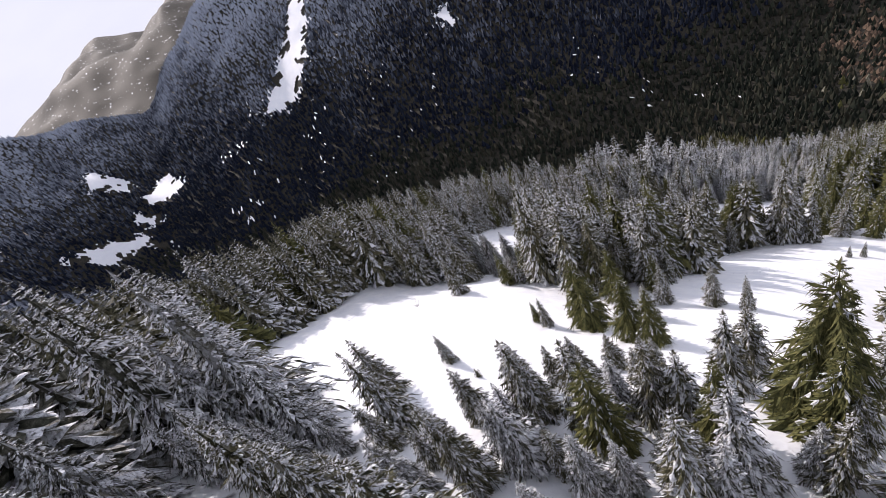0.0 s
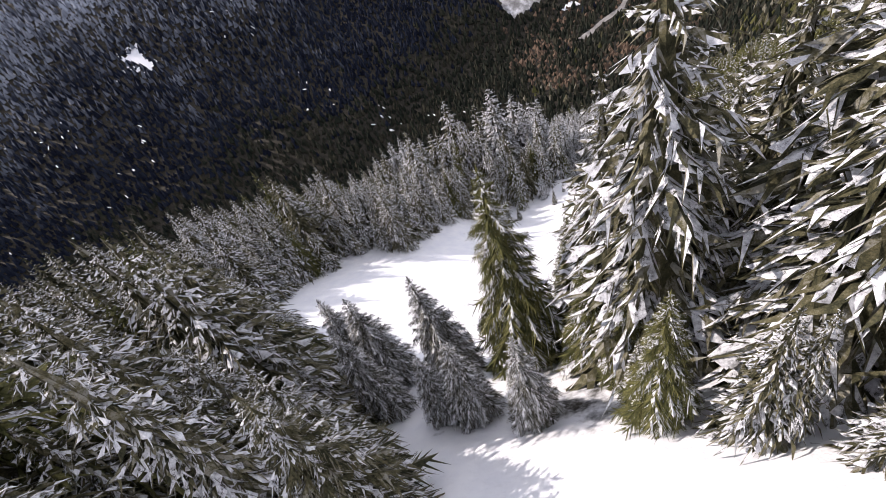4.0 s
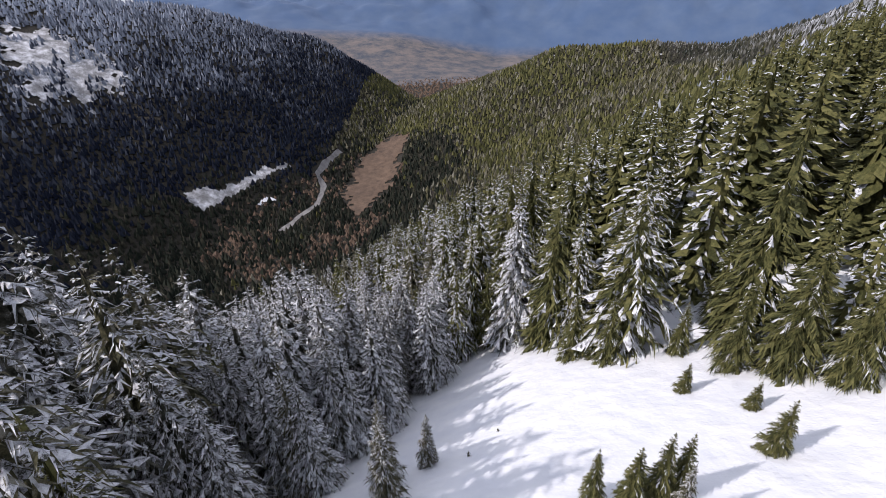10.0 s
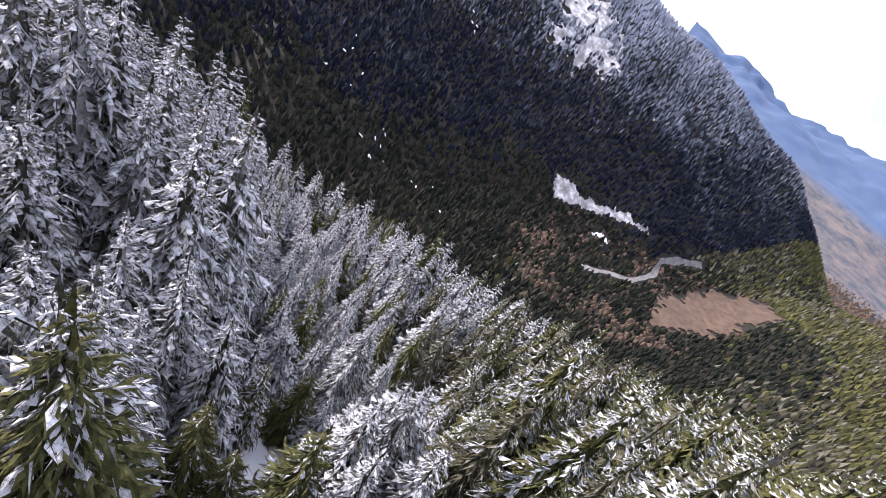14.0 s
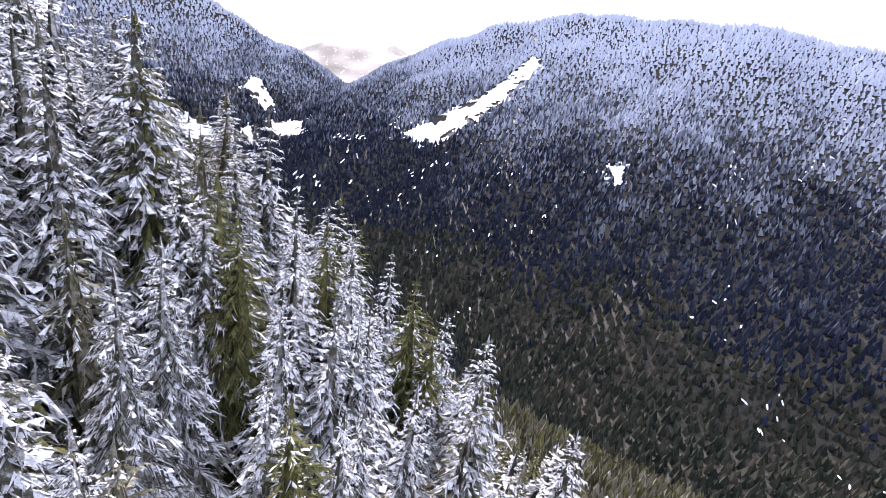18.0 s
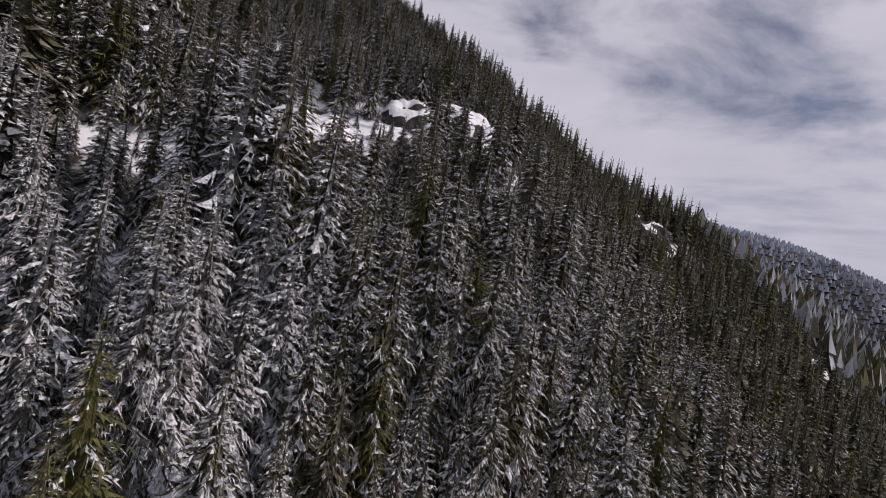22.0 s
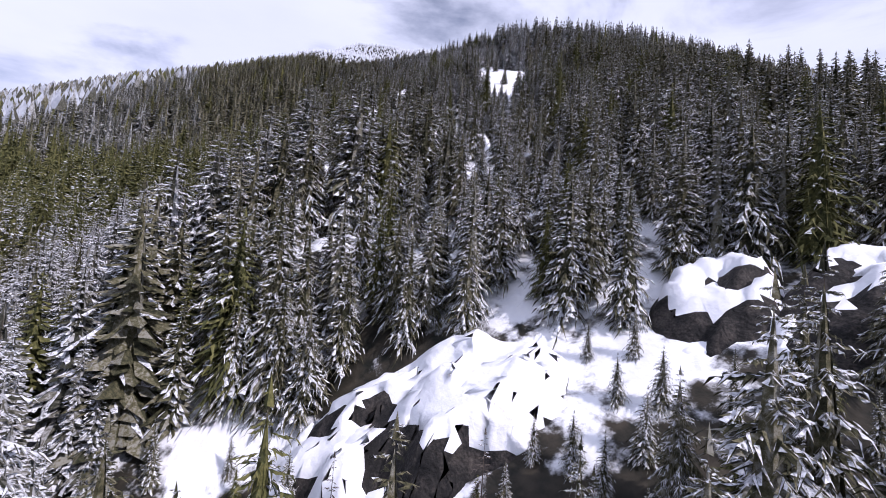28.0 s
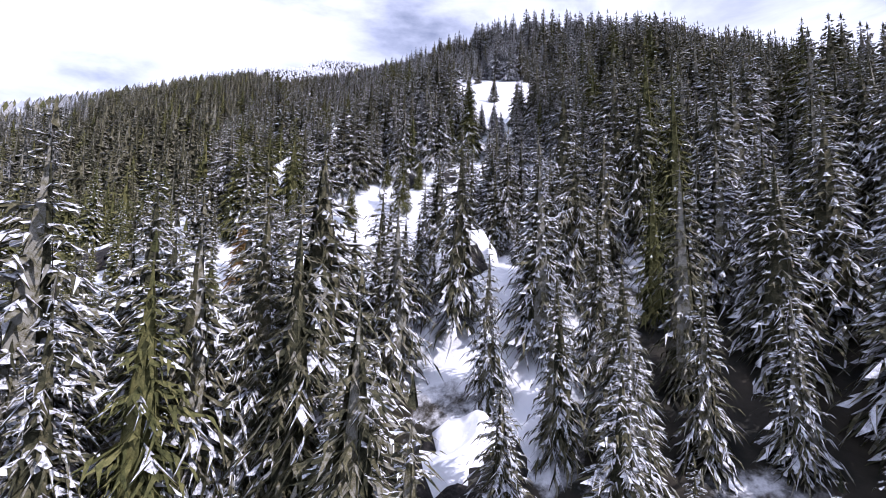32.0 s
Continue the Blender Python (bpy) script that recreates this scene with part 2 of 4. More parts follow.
def value_noise(x, y, size, k=0):
    u, v = np.asarray(x, float) / size + 700.0, np.asarray(y, float) / size + 700.0
    i, j = np.floor(u).astype(int), np.floor(v).astype(int)
    a, b = u - i, v - j
    a, b = a * a * (3 - 2 * a), b * b * (3 - 2 * b)
    g = LATTICES[k]
    i0, i1, j0, j1 = i % 256, (i + 1) % 256, j % 256, (j + 1) % 256
    return (g[i0, j0] * (1 - a) + g[i1, j0] * a) * (1 - b) + (g[i0, j1] * (1 - a) + g[i1, j1] * a) * b - 0.5


def ridge(x, y, crest, slope, rough=0.0):
    """A mountain whose crest runs through the given places and whose flanks fall off evenly."""
    best = np.full(np.shape(x), -1e4)
    for (ax, ay, az), (bx, by, bz) in zip(crest, crest[1:]):
        dx, dy = bx - ax, by - ay
        f = np.clip(((x - ax) * dx + (y - ay) * dy) / (dx * dx + dy * dy), 0, 1)
        d = np.hypot(x - ax - f * dx, y - ay - f * dy)
        best = np.maximum(best, az + f * (bz - az) - slope * (np.sqrt(d * d + 400.0) - 20.0))
    if rough:
        best = best + rough * (value_noise(x, y, 260, 1) + 0.5 * value_noise(x, y, 110, 2))
    return best


def smooth_max(parts, k):
    top = np.maximum.reduce(parts)
    return top + k * np.log(sum(np.exp((p - top) / k) for p in parts))


WEST = [(-2050, -520, 170), (-2010, -150, 470), (-2000, 60, 637), (-1990, 206, 625), (-1980, 342, 688), (-1900, 530, 680),
        (-1720, 800, 670), (-1650, 1015, 665), (-1330, 1300, 548), (-1080, 1480, 490), (-880, 1640, 430), (-640, 1850, 320), (-400, 2150, 110)]
PEAK = [(-1250, -1900, 480), (-1700, -1620, 712), (-1745, -1357, 650), (-1900, -1040, 560), (-1950, -790, 500), (-2060, -640, 330)]
BACK = [(-4200, -900, 640), (-3000, -950, 560), (-3050, -400, 545), (-4200, -200, 660)]
NORTH = [(-420, 1640, 60), (-41, 1611, 200), (199, 1582, 305), (377, 1534, 312), (600, 1440, 322), (900, 1000, 520), (1250, 565, 770)]
EAST = [(1250, 565, 770), (1280, 248, 960), (1250, -70, 1110), (1210, -280, 1215), (1240, -700, 1330), (900, -1500, 1300)]
BUMPS = [(-40, 20, 35, 6.9), (-85, 45, 30, -10.9), (-110, 75, 30, 1.6), (-105, 125, 35, -2.2), (-175, 105, 28, 3.1), (-215, 70, 28, 13.2), (-150, 60, 35, 7.3), (-45, 85, 35, 8.0), (-140, 160, 40, -7.7), (-220, 130, 40, 4.5), (-215, 200, 45, 0.9), (-180, -10, 50, 18.2), (-330, -60, 60, -5.7), (-440, -150, 80, -19.3), (-570, -210, 80, 7.4), (0, 340, 70, -37.8), (-35, 500, 90, 11.6), (5, 105, 50, -29.4), (0, -20, 50, 5.3), (-470, -350, 80, 0.5), (-214, 178, 22, 9.0), (-160, 168, 22, 4.0), (-131, 62, 10, 5.0)]
# Dips and rises shaped so that skylines and rims fit the camera's view.
VIEW_FITS = [(-125, 96, 10, 4.0), (-96, -8, 12, 3.0), (-185, -135, 50, -38.0), (-235, -240, 80, -62.0), (-100, -400, 120, -85.0), (700, 380, 260, -130.0), (-230, -560, 150, -60.0), (-250, -820, 180, -70.0), (-285, -360, 80, -20.0), (-295, -100, 38, 15.0), (-385, -212, 45, 14.0), (-460, -420, 110, -150.0), (-500, -610, 110, -70.0)]
SETTLED = [(-103, 62, -0.2), (-91, 67, -1.6), (-106, 84, -0.4), (-116, 78, -6.4), (-91, 81, 1.2), (-88, 97, -3.7), (-101, 97, 2.4), (-101, 118, -0.1), (-70, 110, -7.3), (-60, 4, 1.0), (-40, 14, -4.5), (-36, 27, 0.3), (-57, 16, 3.3), (-175, 110, -7.1), (-185, 95, -3.3), (-207, 58, 2.1), (-228, 60, 7.1), (-149, 78, 0.5), (-195, 68, -3.1), (-80, 82, -3.2)]


def hill(x, y):
    s = 0.767 * (x + 120) - 0.641 * (y - 60)
    z = 481.0 + 0.731 * s - 0.47 * 60.0 * np.logaddexp(0, (s - 250) / 60.0) - 0.4 * 14.0 * (np.logaddexp(0, -(s + 150) / 14.0) - 1.55 * np.logaddexp(0, -(s + 310) / 14.0))
    z = z - 0.35 * 60.0 * np.logaddexp(0, (-650 - y) / 60.0)
    for bx, by, size, height in BUMPS + VIEW_FITS:
        z = z + height * np.exp(-((x - bx) ** 2 + (y - by) ** 2) / (2.0 * size * size))
    for bx, by, height in SETTLED:
        z = z + height * np.exp(-((x - bx) ** 2 + (y - by) ** 2) / 338.0)
    return z


def ground_height(x, y):
    x, y = np.asarray(x, float), np.asarray(y, float)
    valley = 40.0 + 6.0 * value_noise(x, y, 300, 3)
    z = smooth_max([hill(x, y), ridge(x, y, WEST, 0.62, 60), ridge(x, y, PEAK, 0.62, 70), ridge(x, y, NORTH, 0.42, 25),
                    ridge(x, y, EAST, 0.75, 50), ridge(x, y, BACK, 0.4, 60), valley], 14.0)
    return z + 2.2 * value_noise(x, y, 34, 4) + 0.7 * value_noise(x, y, 9, 5)


# ---- where there is open snow, and where woods ----
def inside(x, y, outline):
    """Signed measure: above 0 inside the outline, in metres to the nearest edge."""
    x, y = np.asarray(x, float), np.asarray(y, float)
    hit = np.zeros(x.shape, bool)
    near = np.full(x.shape, 1e9)
    for (ax, ay), (bx, by) in zip(outline, outline[1:] + outline[:1]):
        cross = ((ay > y) != (by > y)) & (x < (bx - ax) * (y - ay) / ((by - ay) or 1e-9) + ax)
        hit ^= cross
        dx, dy = bx - ax, by - ay
        f = np.clip(((x - ax) * dx + (y - ay) * dy) / (dx * dx + dy * dy), 0, 1)
        near = np.minimum(near, np.hypot(x - ax - f * dx, y - ay - f * dy))
    return np.where(hit, near, -near)


CLEARINGS = [
    [(-66, -28), (-75, -23), (-86, -14), (-88, -6), (-80, -1), (-70, 6), (-60, 11), (-55, 19), (-48, 21), (-44, 32), (-50, 45), (-58, 52), (-62, 66), (-54, 83), (-42, 92), (-27, 76), (-20, 40), (-19, 3), (-27, -8), (-45, -18)],
    [(-112, 19), (-126, 22), (-129, 32), (-125, 43), (-121, 60), (-122, 79), (-115, 90), (-110, 100), (-110, 112), (-107, 121), (-101, 136), (-94, 135), (-91, 126), (-82, 123), (-76, 115), (-73, 107), (-74, 88), (-75, 76), (-67, 66), (-67, 56),
     (-76, 38), (-84, 29), (-88, 22), (-100, 19)],
    [(-179, 157), (-160, 154), (-140, 143), (-136, 138), (-150, 143), (-170, 150)],
]


def open_snow(x, y):
    d = np.maximum.reduce([inside(x, y, c) for c in CLEARINGS])
    return d + 7 * value_noise(x, y, 11, 2)


def snow_cover(x, y):
    """How much of the ground is snow: 1 in the clearings, less in the woods, least on the valley floor."""
    z = ground_height(x, y)
    # Part of the bare dark ground stands in for shade between the trees.
    woods = 0.36 + 0.16 * np.clip((z - 300) / 150, -2.0, 0.8)
    woods = np.where((y < -260) | (x < -330), np.minimum(woods, 0.34), woods)
    woods = np.where(x < -2160, 0.36, woods)
    woods = np.where(x > 40, np.minimum(woods, 0.4), woods)
    near = open_snow(x, y)
    return np.where(near > -2, 1.0, woods + 0.2 * np.clip((18 + near) / 16, 0, 1))


def mesh_of(name, verts, faces, mats=None):
    me = bpy.data.meshes.new(name)
    verts, faces = np.asarray(verts, np.float32), np.asarray(faces, np.int32)
    k = faces.shape[1]
    me.vertices.add(len(verts))
    me.vertices.foreach_set("co", verts.ravel())
    me.loops.add(faces.size)
    me.loops.foreach_set("vertex_index", faces.ravel())
    me.polygons.add(len(faces))
    me.polygons.foreach_set("loop_start", np.arange(0, faces.size, k, dtype=np.int32))
    if mats is not None:
        me.polygons.foreach_set("material_index", np.asarray(mats, np.int32))
    me.update(calc_edges=True)
    return me


def build_ground():
    n = 380
    u = np.linspace(-1, 1, n)
    warp = np.sinh(u * 4.1) / np.sinh(4.1) * 5200
    gx, gy = np.meshgrid(-110 + warp, 90 + warp, indexing="ij")
    gz = ground_height(gx, gy)
    verts = np.stack([gx.ravel(), gy.ravel(), gz.ravel()], 1)
    i, j = np.meshgrid(np.arange(n - 1), np.arange(n - 1), indexing="ij")
    a = (i * n + j).ravel()
    faces = np.stack([a, a + n, a + n + 1, a + 1], 1)
    me = mesh_of("ground", verts, faces)
    me.attributes.new("cover", "FLOAT", "POINT").data.foreach_set("value", snow_cover(gx.ravel(), gy.ravel()).astype(np.float32))
    me.materials.append(GROUND)
    me.polygons.foreach_set("use_smooth", np.ones(len(faces), bool))
    return tagged(new("ground", me), "snow-covered mountain slopes falling to a dark wooded valley floor", "ground", kind="structure")


build_ground()




# ---- the range that closes the valley to the north: a distant backdrop ----
def build_backdrop():
    bearings = np.radians(np.linspace(-32, 74, 260))
    rows = np.linspace(0, 1, 70)
    crest = np.interp(np.degrees(bearings), [-32, -20, -12, -4, 4, 9, 13, 22, 40, 74], [560, 500, 490, 600, 735, 690, 745, 780, 700, 800])
    foot = np.interp(np.degrees(bearings), [-32, -20, -7, 5, 74], [260, 250, 200, 50, 50])[:, None]
    a, f = np.meshgrid(bearings, rows, indexing="ij")
    floor, wall = np.clip(f / 0.3, 0, 1), np.clip((f - 0.3) / 0.7, 0, 1)
    far = 2350 + 950 * floor + 1100 * wall
    x, y = -130 + far * np.sin(a), 180 + far * np.cos(a)
    z = 38 + (foot - 38) * floor ** 1.2 + (crest[:, None] - foot) * wall ** 1.15
    z = z + 14 * floor * value_noise(x, y, 200, 0) + wall * (150 * value_noise(x, y, 420, 1) + 110 * value_noise(x, y, 170, 2) + 50 * value_noise(x, y, 70, 3))
    n = len(rows)
    i, j = np.meshgrid(np.arange(len(bearings) - 1), np.arange(n - 1), indexing="ij")
    k = (i * n + j).ravel()
    me = mesh_of("backdrop", np.stack([x.ravel(), y.ravel(), z.ravel()], 1), np.stack([k, k + n, k + n + 1, k + 1], 1))
    me.attributes.new("fields", "FLOAT", "POINT").data.foreach_set("value", np.clip((0.36 - f.ravel()) / 0.1, 0, 1).astype(np.float32))
    m = bpy.data.materials.new("haze_tinted_mountains")
    m.use_nodes = True
    nt = m.node_tree
    b = nt.nodes["Principled BSDF"]
    b.inputs["Roughness"].default_value = 0.9
    geo = nt.nodes.new("ShaderNodeNewGeometry")
    split = nt.nodes.new("ShaderNodeSeparateXYZ")
    patch = nt.nodes.new("ShaderNodeTexNoise")
    patch.inputs["Scale"].default_value = 0.006
    patch.inputs["Detail"].default_value = 9
    patch.inputs["Roughness"].default_value = 0.62
    mad = nt.nodes.new("ShaderNodeMath")
    mad.operation = "MULTIPLY_ADD"
    mad.inputs[1].default_value = 900
    line = nt.nodes.new("ShaderNodeMapRange")
    line.inputs["From Min"].default_value, line.inputs["From Max"].default_value = 1110, 1200
    # Distance haze is put into the blue of these woods.
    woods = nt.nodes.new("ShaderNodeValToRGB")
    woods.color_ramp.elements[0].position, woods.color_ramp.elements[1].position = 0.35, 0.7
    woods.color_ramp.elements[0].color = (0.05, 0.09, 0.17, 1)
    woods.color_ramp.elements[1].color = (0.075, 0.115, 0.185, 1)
    mix = nt.nodes.new("ShaderNodeMix")
    mix.data_type = "RGBA"
    mix.inputs[7].default_value = (0.8, 0.83, 0.88, 1)
    plots = nt.nodes.new("ShaderNodeTexNoise")
    plots.inputs["Scale"].default_value = 0.012
    plots.inputs["Detail"].default_value = 7
    plots.inputs["Roughness"].default_value = 0.7
    # Valley fields: tan plots, the darker tone blued for haze.
    tan = nt.nodes.new("ShaderNodeValToRGB")
    tan.color_ramp.elements[0].position, tan.color_ramp.elements[1].position = 0.38, 0.62
    tan.color_ramp.elements[0].color = (0.045, 0.055, 0.07, 1)
    tan.color_ramp.elements[1].color = (0.15, 0.125, 0.11, 1)
    level = nt.nodes.new("ShaderNodeMix")
    level.data_type = "RGBA"
    share = nt.nodes.new("ShaderNodeAttribute")
    share.attribute_name = "fields"
    link = nt.links.new
    link(geo.outputs["Position"], plots.inputs["Vector"])
    link(plots.outputs["Fac"], tan.inputs["Fac"])
    link(share.outputs["Fac"], level.inputs[0])
    link(woods.outputs["Color"], level.inputs[6])
    link(tan.outputs["Color"], level.inputs[7])
    link(geo.outputs["Position"], patch.inputs["Vector"])
    link(geo.outputs["Position"], split.inputs["Vector"])
    link(patch.outputs["Fac"], mad.inputs[0])
    link(split.outputs["Z"], mad.inputs[2])
    link(mad.outputs[0], line.inputs["Value"])
    link(patch.outputs["Fac"], woods.inputs["Fac"])
    link(line.outputs["Result"], mix.inputs[0])
    link(level.outputs[2], mix.inputs[6])
    link(mix.outputs[2], b.inputs["Base Color"])
    # The range gives off its own colour faintly, in place of haze.
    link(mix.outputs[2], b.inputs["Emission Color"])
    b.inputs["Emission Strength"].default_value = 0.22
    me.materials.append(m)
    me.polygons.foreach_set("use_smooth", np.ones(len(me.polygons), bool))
    return tagged(new("backdrop", me), "distant mountain range with snowy tops, tinted blue and faintly glowing for haze", "mountains", kind="structure")


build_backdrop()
# ---- rock outcrops, snow fields and valley floor: their places on the plan ----
# centre x, y, half length along the slope, half depth, rise, share of snow
OUTCROPS = [(-187, 98, 17, 9.5, 6.0, 1.12), (-217, 62, 12, 8, 4.5, 1.05), (-186, 151, 11, 6, 4.0, 0.75), (-131, 58.5, 4.2, 3.6, 4.0, 1.4),
            (-147, 100, 12, 6, 3.0, 0.6), (-128, 98, 8, 5, 2.5, 0.7), (-44, 106, 18, 6, 3.5, 0.55), (-345, -53, 8, 6, 4.0, 0.6), (-570, -205, 16, 10, 8.0, 0.5),
            (-203, 70, 7, 7, 3.0, 0.9), (-272, -42, 14, 9, 6.0, 0.55), (-10, 92, 9, 6, 4.0, 0.5), (-158, 74, 4, 3, 1.5, 1.0), (-149, 70, 5, 3, 2.0, 0.6), (-238, 84, 4, 3, 2.0, 0.9), (-250, 72, 4, 3, 2.0, 0.8), (8, 335, 9, 5, 3.0, 0.75), (-34, 505, 5, 4, 2.5, 0.8), (-82.5, 32.5, 2.4, 2.2, 2.2, 0.35), (-76, 40, 4, 2.5, 2.4, 0.75)]
CHUTE = [(-1415, -110), (-1405, -32), (-1418, 29), (-1472, 103), (-1581, 174), (-1729, 247), (-1769, 206), (-1610, 107), (-1507, -7)]
GRAVEL_BAR = [(-695, 988), (-633, 978), (-605, 1033), (-571, 1101), (-501, 1189), (-514, 1196), (-572, 1138), (-635, 1047)]
ISLAND = [(-551, 1052), (-524, 1081), (-526, 1102), (-551, 1073)]
BRUSH = [(-395, 1142), (-320, 1000), (-262, 1184), (-235, 1430), (-306, 1500), (-375, 1310)]
ROCKY_SLOPE = [(-962, 1032), (-918, 1092), (-870, 1184), (-878, 1243), (-961, 1276), (-1055, 1284), (-1127, 1242), (-1064, 1134)]
HIGH_FIELD = [(-1156, 1008), (-1111, 1037), (-1181, 1117), (-1206, 1101), (-1187, 1047)]
SOUTH_FIELD = [(-1357, -745), (-1355, -667), (-1400, -590), (-1375, -520), (-1440, -580), (-1420, -690)]
SADDLE_FIELD = [(-1532, -555), (-1505, -487), (-1500, -408), (-1614, -460), (-1588, -530)]
PEAK_FIELD = [(-1528, -1029), (-1399, -858), (-1457, -870), (-1586, -990)]
SLOT_FIELD = [(-1482, -598), (-1455, -530), (-1488, -515), (-1505, -578)]
CREST_FIELD = [(-1397, -1179), (-1360, -1095), (-1505, -1157), (-1491, -1212)]
GULLY_FIELD = [(-1220, 405), (-1160, 415), (-1168, 435), (-1224, 436)]
FAN_FIELD = [(-1690, -660), (-1640, -560), (-1590, -570), (-1610, -660)]
RIVER = [(-470, 960), (-455, 1030), (-432, 1090), (-436, 1180), (-456, 1210), (-445, 1260), (-420, 1340)]
FIELDS = [CHUTE, GRAVEL_BAR, ISLAND, BRUSH, HIGH_FIELD, SOUTH_FIELD, SADDLE_FIELD, PEAK_FIELD, SLOT_FIELD, CREST_FIELD, GULLY_FIELD, FAN_FIELD]
ALONG = Vector((0.641, 0.767, 0))


def outcrop_measure(x, y, below=9.0):
    """Below 1 on an outcrop. below: leave out what lies farther uphill of one than this share of its depth."""
    best = np.full(np.shape(x), 9.0)
    for cx, cy, a, b, rise, _ in OUTCROPS:
        if below < 1 and rise < 4:
            continue
        u = (x - cx) * 0.641 + (y - cy) * 0.767
        v = (x - cx) * 0.767 - (y - cy) * 0.641
        best = np.minimum(best, np.where(v / b < below, np.hypot(u / a, v / b), 9.0))
    return best


def part(name, me, material, parent, label=""):
    ob = new(name, me)
    if material is not None:
        me.materials.append(material)
    ob.parent = parent
    return tagged(ob, label) if label else ob


def build_outcrop(cx, cy, a, b, rise, snow, seed):
    """A broken rock face that stands out of the slope, with snow lying on its ledges."""
    rng = np.random.RandomState(seed)
    nu, nv = int(a * 2 / 0.6) + 2, int(b * 2 / 0.55) + 2
    u, v = np.meshgrid(np.linspace(-1.1, 1.1, nu), np.linspace(-1.15, 1.15, nv), indexing="ij")
    u = u + 0.03 * rng.randn(*u.shape)
    x = cx + 0.641 * a * u + 0.767 * b * v
    y = cy + 0.767 * a * u - 0.641 * b * v
    lump = value_noise(x, y, min(7.0, 0.4 * a), seed % 6) + 0.6 * value_noise(x + 31, y, min(3.0, 0.2 * a), (seed + 1) % 6)
    step = np.clip((v + 0.75 + 0.9 * lump) / 0.35, 0, 1)
    step2 = np.clip((v - 0.05 + 0.8 * lump) / 0.3, 0, 1)
    edge = np.clip((1.08 - np.hypot(u, v)) / 0.4, 0, 1)
    crack = np.where(np.abs(value_noise(x, y, 5.0, (seed + 2) % 6)) < 0.035, -0.35, 0.0)
    up = (0.62 * step + 0.38 * step2) * rise * (1 - 0.6 * np.clip(v, 0, 1)) + 1.5 * lump + crack
    z = ground_height(x, y) + edge * up - (1 - edge) * 1.5
    x = x - 0.767 * edge * 0.6 * np.round(2 * value_noise(x, y, 4.0, (seed + 3) % 6)) * 0.5
    i, j = np.meshgrid(np.arange(nu - 1), np.arange(nv - 1), indexing="ij")
    k = (i * nv + j).ravel()
    faces = np.stack([k, k + nv, k + nv + 1, k + 1], 1)
    verts = np.stack([x.ravel(), y.ravel(), z.ravel()], 1)
    base = new("rock_outcrop")
    base.location = (cx, cy, float(ground_height(cx, cy)))
    verts = verts - np.array(base.location)
    tagged(base, "dark broken rock outcrop with snow lying on its ledges", "rock")
    part("rock_face", mesh_of("rock_face", verts, faces), ROCK, base)
    p = verts[faces]
    n = np.cross(p[:, 1] - p[:, 0], p[:, 3] - p[:, 0])
    n /= np.linalg.norm(n, axis=1)[:, None] + 1e-9
    n *= np.sign(n[:, 2:3] + 1e-9)
    mid = p.mean(1)
    lot = value_noise(mid[:, 0] + cx, mid[:, 1] + cy, 4.0, (seed + 4) % 6)
    keep = (n[:, 2] + 0.9 * lot > 1.06 - 0.62 * snow) & (np.hypot(u, v).ravel()[faces[:, 0]] < 1.04)
    f2 = faces[keep]
    used, inv = np.unique(f2, return_inverse=True)
    count = np.bincount(inv.ravel(), minlength=len(used))
    top = verts[used].copy()
    top[:, 2] += np.where(count >= 4, 0.9 + 0.12 * rng.rand(len(used)), -0.05)
    cap = part("snow_cap", mesh_of("snow_cap", top, inv.reshape(f2.shape)), SNOW, base, "smooth white snow")
    tagged(cap, kind="stuff")
    cap.data.polygons.foreach_set("use_smooth", np.ones(len(f2), bool))


for k, o in enumerate(OUTCROPS):
    build_outcrop(*o, k + 3)


def draped(name, outline, step, lift, material, label, category, ragged=10.0):
    """A sheet that lies on the ground inside an outline, with a ragged edge."""
    xs, ys = [p[0] for p in outline], [p[1] for p in outline]
    gx, gy = np.meshgrid(np.arange(min(xs) - 15, max(xs) + 15, step), np.arange(min(ys) - 15, max(ys) + 15, step), indexing="ij")
    n = gx.shape[1]
    d = inside(gx, gy, outline) + ragged * (value_noise(gx, gy, 24, 1) + 1.1 * value_noise(gx, gy, 9, 2))
    z = ground_height(gx, gy) + lift + 0.4 * value_noise(gx, gy, 6, 3)
    i, j = np.meshgrid(np.arange(gx.shape[0] - 1), np.arange(n - 1), indexing="ij")
    k = (i * n + j).ravel()
    faces = np.stack([k, k + n, k + n + 1, k + 1], 1)
    faces = faces[(d.ravel()[faces] > 0).all(1)]
    used, inv = np.unique(faces, return_inverse=True)
    verts = np.stack([gx.ravel(), gy.ravel(), z.ravel()], 1)[used]
    me = mesh_of(name, verts, inv.reshape(faces.shape))
    me.materials.append(material)
    me.polygons.foreach_set("use_smooth", np.ones(len(faces), bool))
    return tagged(new(name, me), label, category, kind="structure")


PATCHY = material("gravel_with_snow", [(0.1, 0.095, 0.09), (0.3, 0.3, 0.3), (0.8, 0.81, 0.84)], 0.9, 0.06, 0.5)
GRAVEL = material("river_gravel", [(0.11, 0.105, 0.1), (0.28, 0.27, 0.26)], 0.9, 0.08, 0.5)
BROWN = material("bare_brush", [(0.05, 0.036, 0.028), (0.11, 0.075, 0.052), (0.16, 0.11, 0.075)], 0.9, 0.06, 0.6)
